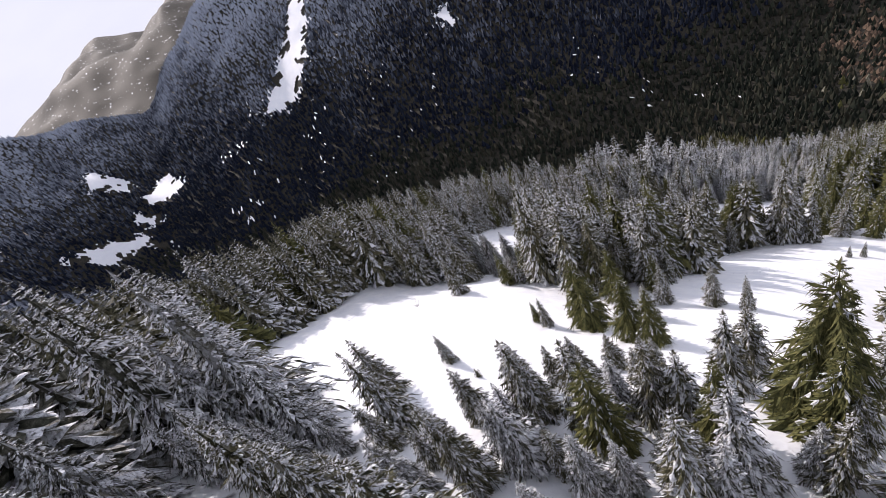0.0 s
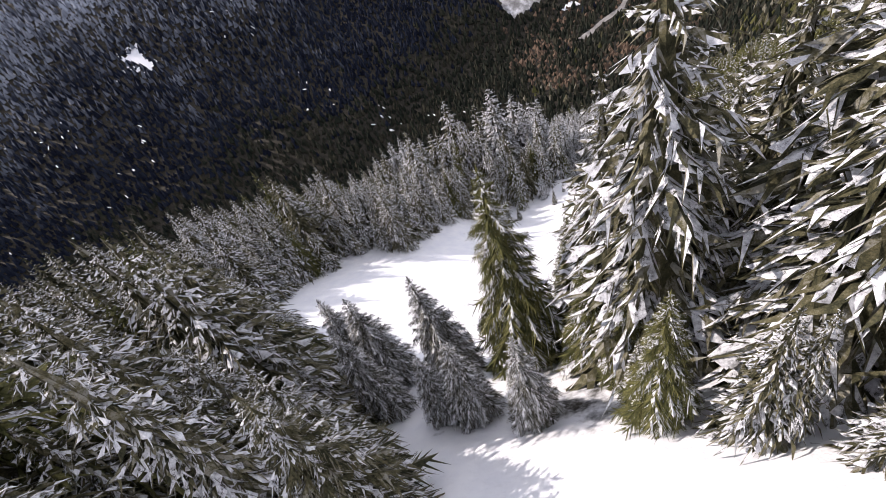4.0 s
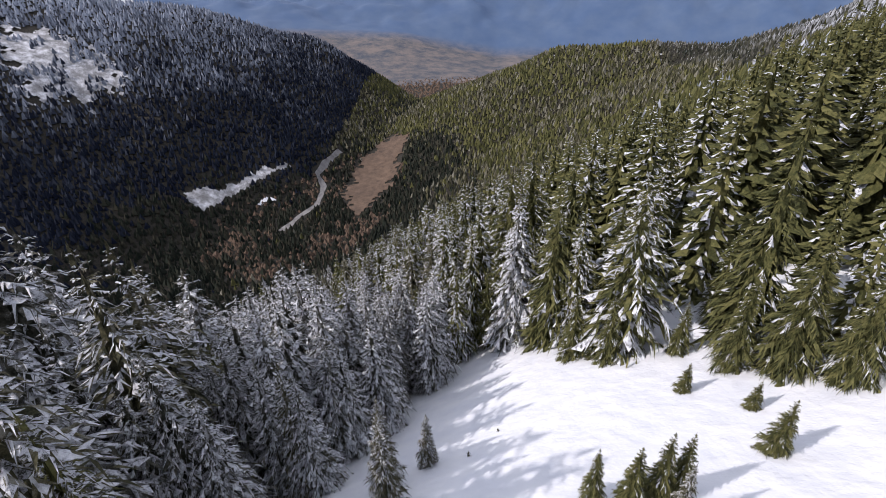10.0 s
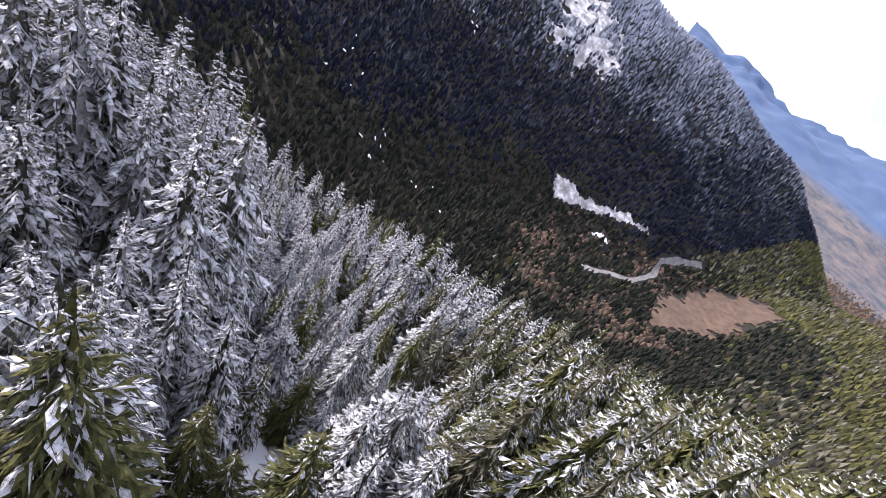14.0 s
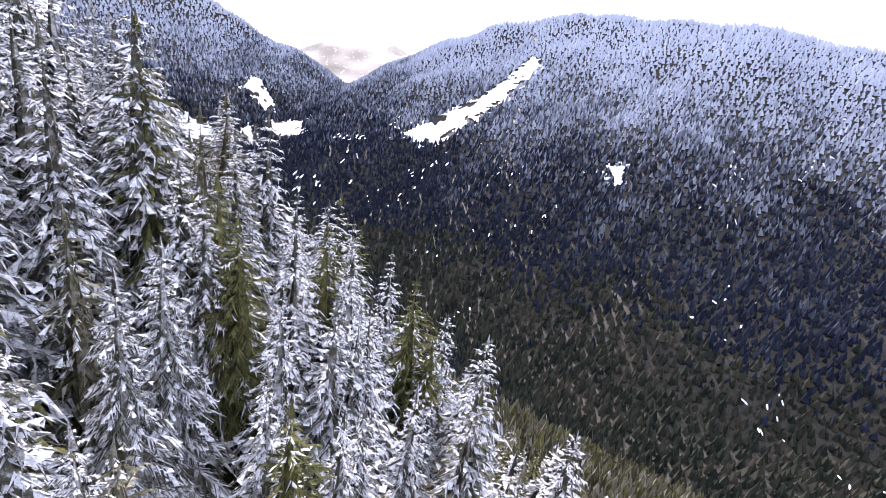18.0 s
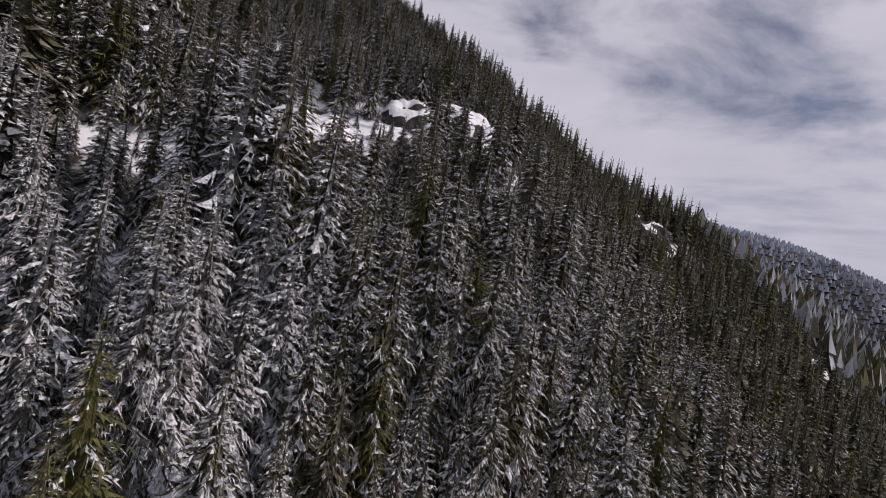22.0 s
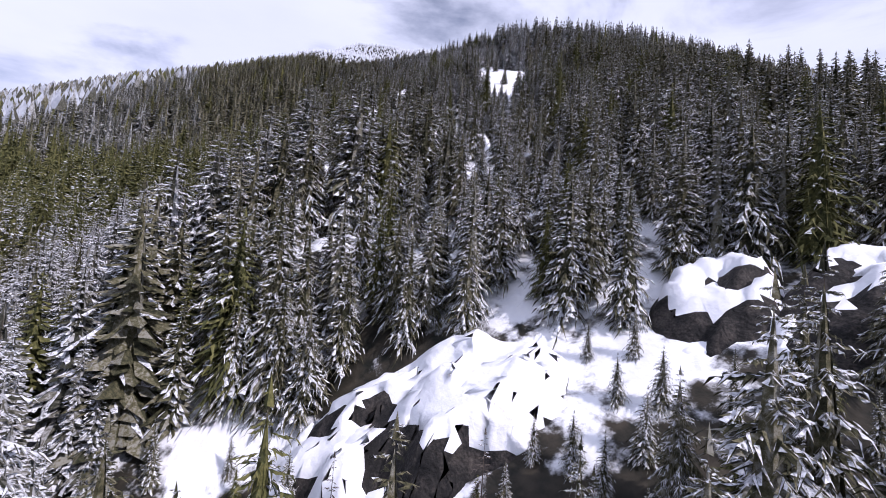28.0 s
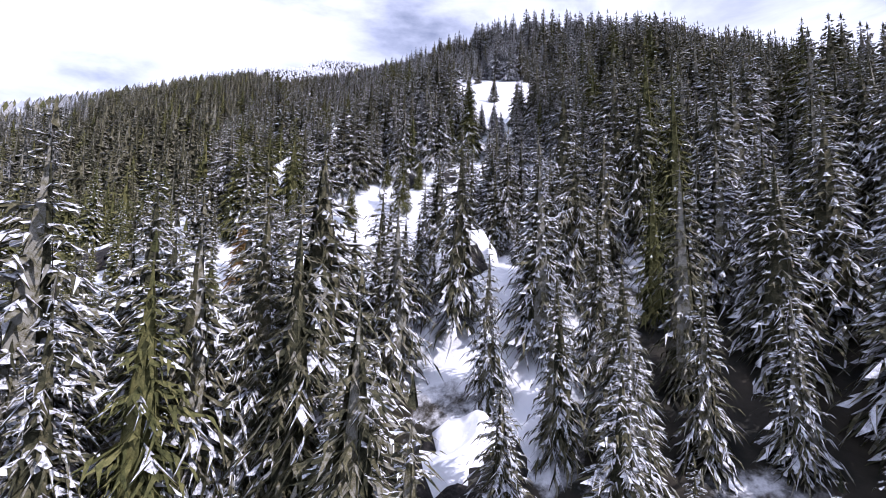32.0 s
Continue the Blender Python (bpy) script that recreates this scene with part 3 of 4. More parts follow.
for o in (CHUTE, ROCKY_SLOPE, HIGH_FIELD, SOUTH_FIELD, SADDLE_FIELD, PEAK_FIELD, SLOT_FIELD, CREST_FIELD, GULLY_FIELD, FAN_FIELD):
    rough_edge = 64.0 if o is ROCKY_SLOPE else 46.0 if o is CHUTE else 34.0
    draped("snow_field", o, 4.0, 3.0, PATCHY if o is ROCKY_SLOPE else SNOW, "white avalanche snow lying between dark woods", "snow field", rough_edge)
draped("gravel_bar", GRAVEL_BAR, 4.0, 2.0, PATCHY, "snow-dusted gravel bar beside the river", "gravel bar", 10)
draped("gravel_bar", ISLAND, 4.0, 2.0, SNOW, "small snow-covered gravel island", "gravel bar", 8)
draped("brush_slope", BRUSH, 5.0, 2.0, BROWN, "reddish brown leafless brush on the lower slope", "brush", 40)


def ribbon(name, line, width, lift, material, label, category):
    pts = []
    for (ax, ay), (bx, by) in zip(line, line[1:]):
        for f in np.linspace(0, 1, 12)[:-1]:
            pts.append((ax + f * (bx - ax), ay + f * (by - ay)))
    pts = np.array(pts)
    t = np.gradient(pts, axis=0)
    t /= np.linalg.norm(t, axis=1)[:, None]
    w = width * (0.35 + 2.2 * np.abs(value_noise(pts[:, 0], pts[:, 1], 60, 1)) * (0.4 + 0.6 * np.exp(-((pts[:, 1] - 1220) / 190) ** 2)))
    rows = np.stack([np.stack([pts[:, 0] - t[:, 1] * w * q, pts[:, 1] + t[:, 0] * w * q], 1) for q in (-1, -0.4, 0.4, 1)], 1).reshape(-1, 2)
    v = np.column_stack([rows, ground_height(rows[:, 0], rows[:, 1]) + lift])
    i, j = np.meshgrid(np.arange(len(pts) - 1), np.arange(3), indexing="ij")
    k = (i * 4 + j).ravel()
    me = mesh_of(name, v, np.stack([k, k + 4, k + 5, k + 1], 1))
    me.materials.append(material)
    return tagged(new(name, me), label, category, kind="structure")


def west_snow_patches():
    """Small streaks of old snow scattered over the shaded valley side, raised to tree-top height to fit the camera's
    view.
    """
    r = np.random.RandomState(21)
    VV, FF = [], []
    for band, count, reach in (((-1250, -620, -100, 900), 90, 0.28), ((-1500, -1150, -260, 60), 50, 0.45)):
        for c in range(count // 4):
            cx, cy = band[0] + (band[1] - band[0]) * r.rand(), band[2] + (band[3] - band[2]) * r.rand()
            for k in range(4):
                x, y = cx + 22 * r.randn(), cy + 22 * r.randn()
                long, thin = reach * (6 + 16 * r.rand()), reach * (2.5 + 3.5 * r.rand())
                turn = math.pi + 0.9 * r.randn() * 0.5
                steps = np.linspace(0, 2 * math.pi, 9)[:-1]
                u, v = long * np.cos(steps) * (0.6 + 0.6 * r.rand(8)), thin * np.sin(steps) * (0.5 + 0.8 * r.rand(8))
                px, py = x + u * math.cos(turn) - v * math.sin(turn), y + u * math.sin(turn) + v * math.cos(turn)
                n = len(VV)
                VV += list(zip(px, py, ground_height(px, py) + 12.0)) + [(x, y, float(ground_height(x, y)) + 13.0)]
                FF += [(n + i, n + (i + 1) % 8, n + 8) for i in range(8)]
    me = mesh_of("snow_patches", VV, FF)
    me.materials.append(SNOW)
    tagged(new("snow_patches", me), "small streaks of old snow at tree-top height on the shaded slope", "snow", kind="stuff")


west_snow_patches()
ribbon("river_bed", RIVER, 13.0, 1.0, GRAVEL, "pale gravel bed of the river in the valley", "river bed")


# ---- conifers ----
class Numbers:
    """Vertices and triangles of one tree, sorted by what they are: 0 needles, 1 snow, 2 bark."""

    def __init__(self):
        self.v, self.f, self.m = [], [], []

    def tri(self, a, b, c, m):
        k = len(self.v)
        self.v += [a, b, c]
        self.f.append((k, k + 1, k + 2))
        self.m.append(m)

    def done(self):
        return np.array(self.v), np.array(self.f), np.array(self.m)


def conifer(seed, width, whorls, per, detail, snow, droop=0.5, bare=0.05, thin=0.0, cover=0.7):
    """One fir of unit height: drooping boughs, each a low roof of needles with side twigs and a strip of snow along its back.
    detail: 3 near, 2 middling, 1 far, 0 farthest. snow: share of boughs that carry snow. cover: how far the snow reaches across them."""
    r = np.random.RandomState(seed)
    t = Numbers()
    for k in range(5 if detail > 1 else 3):
        n = 5 if detail > 1 else 3
        a, b = 2 * math.pi * k / n, 2 * math.pi * (k + 1) / n
        t.tri((0.011 * math.cos(a), 0.011 * math.sin(a), -0.08), (0.011 * math.cos(b), 0.011 * math.sin(b), -0.08), (0, 0, 0.985), 2)
    if thin < 0.2:
        for k in range(6):
            a, b = 1.05 * k + 0.3 * r.rand(), 1.05 * k + 1.3
            u, v = width * (0.3 + 0.25 * r.rand()), width * (0.3 + 0.25 * r.rand())
            t.tri((u * math.cos(a), u * math.sin(a), bare + 0.06 * r.rand()), (v * math.cos(b), v * math.sin(b), bare + 0.06 * r.rand()), (0, 0, 0.93), 0)
    for k in range(3):
        a = 2.1 * k + r.rand()
        w = 0.006 + 0.02 * width
        t.tri((w * math.cos(a), w * math.sin(a), 0.945), (w * math.cos(a + 1.6), w * math.sin(a + 1.6), 0.94), (0, 0, 1.0), 0)
    lean = r.rand() * 6.28
    for w in range(whorls):
        f0 = (w + 0.5 * r.rand()) / whorls
        count = max(4, int(round(per * (1 - 0.45 * f0))))
        turn = r.rand() * 6.28
        swell = 0.82 + 0.36 * r.rand()
        for k in range(count):
            if r.rand() < 0.06 + thin:
                continue
            f = min(0.985, f0 + 0.55 * (r.rand() - 0.3) / whorls)
            z = bare + (0.985 - bare) * f
            a = turn + 2 * math.pi * (k + 0.8 * r.rand()) / count
            reach = width * ((1 - f) ** 0.72 * swell * (0.85 + 0.15 * min(1, f * 7)) * (1 + 0.12 * math.cos(a - lean)) + 0.05 * (1 - f) + 0.035)
            L = reach * (0.68 + 0.5 * r.rand())
            d = droop * (0.6 + 0.75 * r.rand()) * (1.35 - 0.95 * f)
            ca, sa = math.cos(a), math.sin(a)
            bend = 0.35 * (r.rand() - 0.5) * L

            def at(q, side=0.0, up=0.0):
                s = side + bend * q * q
                return (L * q * ca - s * sa, L * q * sa + s * ca, z + L * (0.26 * q - d * (1.9 * q * q - 0.55 * q * q * q)) + up)

            wide = L * (0.13 + 0.08 * r.rand()) * (1.0, 0.85, 0.5, 0.42, 0.24)[detail] * (1.5 if detail == 0 else 1.25 if detail == 1 else 1.0) + 0.0015
            m = 0.52 + 0.22 * r.rand()
            ridge_top, low = at(m), -1.15 * wide
            if detail < 3:
                t.tri(at(0.12, 0, 0.02 * L), at(m, wide, low), at(1.0), 0)
                t.tri(at(0.12, 0, 0.02 * L), at(1.0), at(m, -wide, low), 0)
            else:
                left, right, back, tip = at(m, wide, low), at(m, -wide, low), at(0.06), at(1.0)
                for tri in ((back, left, ridge_top), (left, tip, ridge_top), (ridge_top, tip, right), (back, ridge_top, right)):
                    t.tri(*tri, 0)
            twigs = (0, 0, 5, 12, 26)[detail]
            white = r.rand() < snow
            for s in range(twigs):
                side = 1 if s % 2 else -1
                q = 0.2 + 0.66 * (s // 2 + 0.7 * r.rand()) / (twigs // 2)
                out = side * L * (0.2 + 0.16 * r.rand()) * (1.15 - 0.55 * q)
                ahead, sag, thick = q + 0.16 + 0.14 * r.rand(), -((0.45 if detail < 4 else 0.2) + 0.55 * r.rand()) * abs(out), (0.055 + 0.02 * r.rand()) * (1.0, 1.0, 1.0, 0.65, 0.42)[detail]
                end = at(ahead, out, sag - 0.03 * L)
                t.tri(at(q - thick, 0.2 * wide * side), at(q + thick, 0.2 * wide * side), end, 0)
                if white and r.rand() < (0.7 if detail < 4 else 0.35) * cover:
                    k2, lift = 0.75, 0.012 * L + 0.0006
                    t.tri(at(q - thick * k2, 0.1 * wide * side, lift), at(q + thick * k2, 0.1 * wide * side, lift), at(q + 0.9 * (ahead - q), 0.9 * out, 0.85 * (sag - 0.03 * L) + lift), 1)
            if white and detail == 0:
                k2, lift = cover * (0.7 + 0.5 * r.rand()), 0.014 * L + 0.0008
                t.tri(at(m, wide * k2, low * k2 + lift), at(0.86 + 0.14 * r.rand(), 0, lift), at(m, -wide * k2, low * k2 + lift), 1)
            elif white:
                pads = (0, 1 + (r.rand() < cover), 2 + (r.rand() < cover - 0.4), 4, 8)[detail]
                for p in range(pads):
                    # a pad of snow that hangs over both sides of the bough
                    c = 0.2 + 0.72 * (p + r.rand()) / pads
                    half, broad = (0.15 + 0.1 * r.rand()) * (0, 1.2, 1.0, 0.7, 0.5)[detail], L * (0.06 + 0.07 * r.rand()) * (0.5 + 0.8 * cover) * (0, 1.1, 0.95, 0.75, 0.5)[detail] + 0.0008
                    lift, off, steep = 0.016 * L + 0.0008, 0.8 * wide * (r.rand() - 0.5) * 2, 0.55 + 0.6 * r.rand()
                    sunk = -1.1 * abs(off)
                    b0, b1 = at(c - half, off * 0.6, lift + sunk), at(min(1.02, c + half), off, lift + sunk)
                    n0, n1 = at(c + 0.05, off + broad, lift + sunk - steep * broad), at(c - 0.03, off - broad, lift + sunk - steep * broad)
                    t.tri(b0, n0, b1, 1)
                    t.tri(b0, b1, n1, 1)
    return t.done()


def far_conifer(seed, snow, tiers=2, sides=3):
    """A small far-off fir of unit height: a few ragged tiers, snow on some of their sides."""
    r = np.random.RandomState(seed)
    t = Numbers()
    for k in range(tiers):
        z0 = 0.02 + 0.36 * k
        z1 = min(1.0, z0 + 0.64)
        reach, turn = 0.165 * (1 - 0.4 * k), r.rand() * 6
        ring = []
        for s in range(sides):
            a = turn + 2 * math.pi * s / sides
            q = reach * (0.6 + 0.8 * r.rand())
            ring.append((q * math.cos(a), q * math.sin(a), z0 + 0.08 * r.rand()))
        for s in range(sides):
            t.tri(ring[s], ring[(s + 1) % sides], (0, 0, z1), 1 if r.rand() < snow else 0)
    return t.done()


def joined(name, models, x, y, z, wide, tall, which, materials, label, category, seed):
    """Many trees in one object: each model at its places, with its width, height and a turn of its own."""
    r = np.random.RandomState(seed)
    turns = r.rand(len(x)) * 6.28
    VV, FF, MM, off = [], [], [], 0
    for k, (V, F, M) in enumerate(models):
        sel = np.where(which == k)[0]
        if not len(sel):
            continue
        c, s = np.cos(turns[sel])[:, None], np.sin(turns[sel])[:, None]
        px = (V[None, :, 0] * c - V[None, :, 1] * s) * wide[sel, None] + x[sel, None]
        py = (V[None, :, 0] * s + V[None, :, 1] * c) * wide[sel, None] + y[sel, None]
        pz = V[None, :, 2] * tall[sel, None] + z[sel, None]
        VV.append(np.stack([px, py, pz], 2).reshape(-1, 3).astype(np.float32))
        FF.append((F[None] + (np.arange(len(sel)) * len(V))[:, None, None] + off).reshape(-1, 3))
        MM.append(np.tile(M, len(sel)))
        off += len(sel) * len(V)
    me = mesh_of(name, np.concatenate(VV), np.concatenate(FF), np.concatenate(MM))
    for m in materials:
        me.materials.append(m)
    return tagged(new(name, me), label, category, kind="stuff")


def scatter(x0, x1, y0, y1, step, seed):
    """Places on a jittered grid."""
    r = np.random.RandomState(seed)
    gx, gy = np.meshgrid(np.arange(x0, x1, step), np.arange(y0, y1, step), indexing="ij")
    return (gx.ravel() + (r.rand(gx.size) - 0.5) * step * 0.95, gy.ravel() + (r.rand(gx.size) - 0.5) * step * 0.95)


EYES = np.array([eye for _, eye, _, _ in PATH])


def headroom(x, y, z, room, margin=4.0, rise=1.5):
    """How tall a tree may grow at each place without standing in the way of the flight."""
    best = np.full(len(x), 99.0)
    for a, b in zip(EYES, EYES[1:]):
        dx, dy = b[:2] - a[:2]
        f = np.clip(((x - a[0]) * dx + (y - a[1]) * dy) / (dx * dx + dy * dy), 0, 1)
        h = np.hypot(x - a[0] - f * dx, y - a[1] - f * dy)
        best = np.where(h < room, np.minimum(best, min(a[2], b[2]) - margin - z + rise * np.maximum(h - 2.5, 0)), best)
    return best


def split_tree(seed_name, numbers, needles, label, category):
    """A fir as a thing: an Empty at its foot, with trunk, crown, and the snow on the crown."""
    V, F, M = numbers
    root = new("fir_tree")
    tagged(root, label, category)
    parts = {}
    for name, m, mat in (("trunk", 2, BARK), ("crown", 0, needles), ("branch_snow", 1, TREE_SNOW)):
        sel = F[M == m]
        if not len(sel):
            continue
        used, inv = np.unique(sel, return_inverse=True)
        parts[name] = made = part(name, mesh_of(name, V[used], inv.reshape(sel.shape)), mat, parts["crown"] if name == "branch_snow" else root,
                           "white snow on the branches" if name == "branch_snow" else "")
        if name == "branch_snow":
            tagged(made, kind="stuff")
    return root


def stand(x, y, tall, wide, turn):
    return Matrix.Translation((x, y, float(ground_height(x, y)) - 0.15)) @ Matrix.Rotation(turn, 4, "Z") @ Matrix.Diagonal((wide, wide, tall, 1))


def plant(kinds, places, group, seed):
    """Copies of the model trees at (x, y, height, kind)."""
    r = random.Random(seed)
    for x, y, h, k in places:
        root = kinds[k]
        w = h * (0.9 + 0.25 * r.random())
        tagged(copy_thing(root, stand(x, y, h, w, r.random() * 6.28)), group=group)


KINDS = {
    "laden": split_tree("a", conifer(101, 0.175, 33, 10, 3, 0.8, cover=0.6), NEEDLES, "fir tree with snow on its drooping branches", "fir tree"),
    "slim": split_tree("b", conifer(102, 0.15, 34, 10, 3, 0.7, cover=0.55), NEEDLES, "slender fir tree dusted with snow", "fir tree"),
    "broad": split_tree("c", conifer(103, 0.205, 31, 11, 3, 0.65, cover=0.55), NEEDLES, "broad fir tree with snow-covered lower branches", "fir tree"),
    "white": split_tree("k", conifer(111, 0.18, 34, 11, 3, 0.95, 0.55, cover=0.72), RIMED, "fir tree white all over with thick fresh snow", "fir tree"),
    "white_slim": split_tree("l", conifer(112, 0.15, 35, 11, 3, 0.95, 0.55, cover=0.7), RIMED, "slender fir tree white with fresh snow on the steep slope", "fir tree"),
    "green": split_tree("d", conifer(104, 0.18, 33, 11, 3, 0.22, cover=0.5), NEEDLES_SUN, "sunlit green fir tree almost free of snow", "fir tree"),
    "yellow": split_tree("e", conifer(105, 0.2, 33, 11, 3, 0.1, cover=0.5), NEEDLES_SUN, "yellow-green fir tree standing on open snow", "fir tree"),
    "rust": split_tree("f", conifer(106, 0.23, 30, 11, 3, 0.03, cover=0.4), RUST, "rust-brown fir tree with dried needles", "fir tree"),
    "dead": split_tree("g", conifer(107, 0.13, 22, 5, 2, 0.4, 0.5, 0.1, 0.35), BARK, "thin dead tree with bare brown twigs", "dead tree"),
    "near_green": split_tree("i", conifer(109, 0.19, 44, 13, 4, 0.55, cover=0.65), NEEDLES_SUN, "tall sunlit green fir with a little snow on its upper branches", "fir tree"),
    "near_laden": split_tree("j", conifer(110, 0.185, 42, 12, 4, 0.9, cover=0.75), RIMED, "fir tree with thick snow on its drooping branches", "fir tree"),
    "seedling": split_tree("h", conifer(108, 0.3, 9, 7, 2, 0.3), NEEDLES, "small fir seedling poking out of the snow", "fir seedling"),
}

# firs that stand alone on the upper clearing: x, y, height, kind
plant(KINDS, [(-61.2, 4.5, 9.2, "broad"), (-41.3, 14.9, 4.1, "green"), (-29.5, 16.3, 11.8, "green"), (-26.9, 17, 9.4, "green"), (-25.6, 2.6, 7.8, "laden"), (-26.3, 7.9, 5.8, "laden"), (-24.3, 10.6, 5.8, "broad"), (-22, 13.4, 5.2, "laden"),
              (-23, 7.4, 6.2, "broad"), (-20.4, 10.6, 5.8, "laden"), (-24.6, 5.2, 6.4, "broad"), (-36.5, 14.8, 12.9, "yellow"), (-36.2, 25.8, 8.5, "laden"), (-41.6, 10, 4.6, "green"), (-39.8, 10.6, 6.1, "slim"),
              (-49.3, 20.6, 3.1, "green"), (-47.4, 22.5, 11.9, "green"), (-41.5, 22.3, 11.4, "yellow"), (-40.8, 28.3, 8, "green"), (-33, 20.9, 7.2, "broad"), (-42.4, 72.6, 3.5, "slim"),
              (-41.2, 75.1, 4.6, "slim"), (-58.9, 76.4, 25.3, "laden"), (-53.8, 78.7, 14.5, "slim"), (-53.9, 88.5, 9.9, "broad"), (-49.6, 93.1, 11.4, "green"), (-55.5, 19.9, 8.2, "green"),
              (-54.4, 23.1, 7.5, "laden"), (-58.7, 12.4, 8.5, "green")], "firs on the upper clearing", 1)
plant(KINDS, [(-58.4, 14.2, 7.7, "laden"), (-61.7, 64.1, 12.6, "slim"), (-47.7, 27.7, 10.3, "slim"), (-44.6, 21.4, 3.8, "seedling"), (-43.2, 32.3, 9.3, "slim"), (-32.4, -8.4, 9.3, "laden"),
              (-35.6, -2.3, 5.3, "laden"), (-22.4, -2.1, 8.1, "laden"), (-20.6, 1.8, 10.8, "laden"), (-16.8, 4.5, 11.6, "laden"), (-15.5, 8.7, 10.8, "broad"), (-31.3, 29.3, 8.2, "laden"),
              (-27.7, 30.5, 6.5, "slim"), (-30.5, -0.7, 1.9, "seedling"), (-11.2, 9.9, 10.6, "green"), (-10.8, 5.7, 5.9, "laden"), (-13.8, 4.7, 5.5, "green"), (-10.5, 17.5, 17, "yellow")], "firs on the upper clearing", 2)
# snowy young firs above the upper clearing
plant(KINDS, [(-25.0, -12.2, 5.5, "white"), (-23.3, -8.9, 6.9, "laden"), (-24.5, -14.6, 8.3, "white_slim"), (-19.3, -6.1, 5.8, "laden"), (-16.4, -4.2, 7.2, "broad"), (-15.8, -1.4, 8.7, "white"),
              (-13.8, 0.8, 6.2, "laden"), (-11.7, 1.5, 7.6, "white_slim"), (-24.6, -17.7, 9.0, "laden"), (-19.4, -10.9, 6.5, "broad"), (-17.2, -7.6, 7.9, "white"), (-17.7, 0.6, 5.5, "laden"),
              (-10.7, 3.1, 6.9, "white_slim"), (-9.4, 6.4, 8.3, "laden"), (-8.0, 9.3, 5.8, "broad"), (-7.0, 11.9, 7.2, "white"), (-7.6, 15.7, 8.7, "laden"), (-19.1, -1.4, 6.2, "white_slim")], "firs on the upper clearing", 21)
# firs on the lower clearing
plant(KINDS, [(-84.5, 44.8, 13.4, "near_green"), (-79.5, 54.3, 9.1, "green"), (-79.5, 43.8, 2.7, "slim"), (-73.4, 52.9, 4.3, "slim"), (-76.8, 46.1, 2, "green"), (-75.8, 46.2, 1.9, "green"),
              (-75, 46.2, 2.1, "slim"), (-70.9, 53.4, 3.3, "slim"), (-68.5, 58.7, 3.7, "slim"), (-76.1, 52.3, 1.1, "seedling"), (-74.9, 65.1, 10.6, "green"), (-72.9, 62, 9.6, "laden"),
              (-70.9, 62.1, 9.9, "green"), (-99.5, 87, 6.8, "green"), (-97.2, 87.2, 6.2, "green"), (-95.6, 83.4, 6.8, "yellow"), (-91.4, 82.4, 8.6, "green"), (-88.5, 80.4, 11.7, "yellow"),
              (-84.4, 82.6, 5.6, "slim"), (-80.9, 82.7, 5.3, "slim")], "firs on the lower clearing", 11)
plant(KINDS, [(-81, 75, 12.4, "rust"), (-80.3, 67.8, 6.7, "green"), (-104.2, 82, 3.6, "green"), (-109, 86.7, 5.4, "slim"), (-103.2, 86.1, 3, "slim"), (-106.7, 90.9, 3.1, "slim"),
              (-109, 92.4, 3.5, "slim"), (-115, 78.9, 5.4, "slim"), (-118.7, 79.5, 5.7, "slim"), (-92.6, 65.9, 2.3, "seedling"), (-102.9, 61, 1.6, "seedling"), (-95.1, 86.5, 6.9, "green"),
              (-86.5, 81.6, 4.6, "green"), (-91.3, 95.7, 14.6, "yellow"), (-96.2, 99.3, 8.2, "green"), (-94.8, 98.8, 7.1, "green"), (-91.1, 106, 4.4, "slim"), (-83.5, 101.4, 5.9, "slim"),
              (-85.6, 96.5, 3.9, "slim"), (-85, 94.6, 5.3, "yellow")], "firs on the lower clearing", 12)
plant(KINDS, [(-81.4, 96.7, 2.1, "slim"), (-106, 99.2, 7.7, "slim"), (-102.6, 101.9, 5.5, "slim"), (-105, 103.1, 5.1, "slim"), (-101.5, 97, 1.6, "seedling"), (-97.2, 96.5, 1.5, "seedling"),
              (-96.3, 96.1, 1.1, "seedling"), (-107.7, 95.7, 1.7, "slim"), (-91.9, 91.2, 6.2, "green"), (-83.9, 89.6, 9.5, "yellow"), (-86.5, 87.5, 10.8, "yellow"), (-82.2, 85.9, 3.7, "slim"), (-77.4, 89.5, 5.4, "slim"), (-75.7, 89, 4, "slim"), (-76.5, 67.7, 11.5, "laden"), (-76.1, 65.5, 9.5, "laden"), (-91.3, 91.3, 5.5, "green"), (-104.8, 109.8, 7.9, "slim"),
              (-84.8, 118.1, 2.9, "yellow"), (-82, 115.2, 2.6, "yellow"), (-83.7, 110.7, 4.2, "yellow"), (-94.1, 108.2, 3.9, "green"), (-92.6, 107.4, 4.5, "yellow"), (-91.2, 107.7, 5.1, "green"),
              (-90.1, 108, 4.7, "green"), (-102.8, 114.3, 5.1, "slim")], "firs on the lower clearing", 13)
plant(KINDS, [(-105.4, 112.5, 8.2, "slim"), (-89.1, 125.9, 2.1, "green"), (-87.4, 123.7, 1.2, "slim"), (-90.2, 127.4, 7.2, "green"), (-88, 124.8, 7.2, "green"), (-82.7, 123.8, 5.5, "green"),
              (-80.6, 120.2, 8.7, "green"), (-77.9, 118.9, 11.3, "green"), (-75.8, 116.5, 10.8, "green"), (-100.1, 114.2, 0.7, "seedling"), (-97.9, 116.9, 0.6, "seedling")], "firs on the lower clearing", 14)
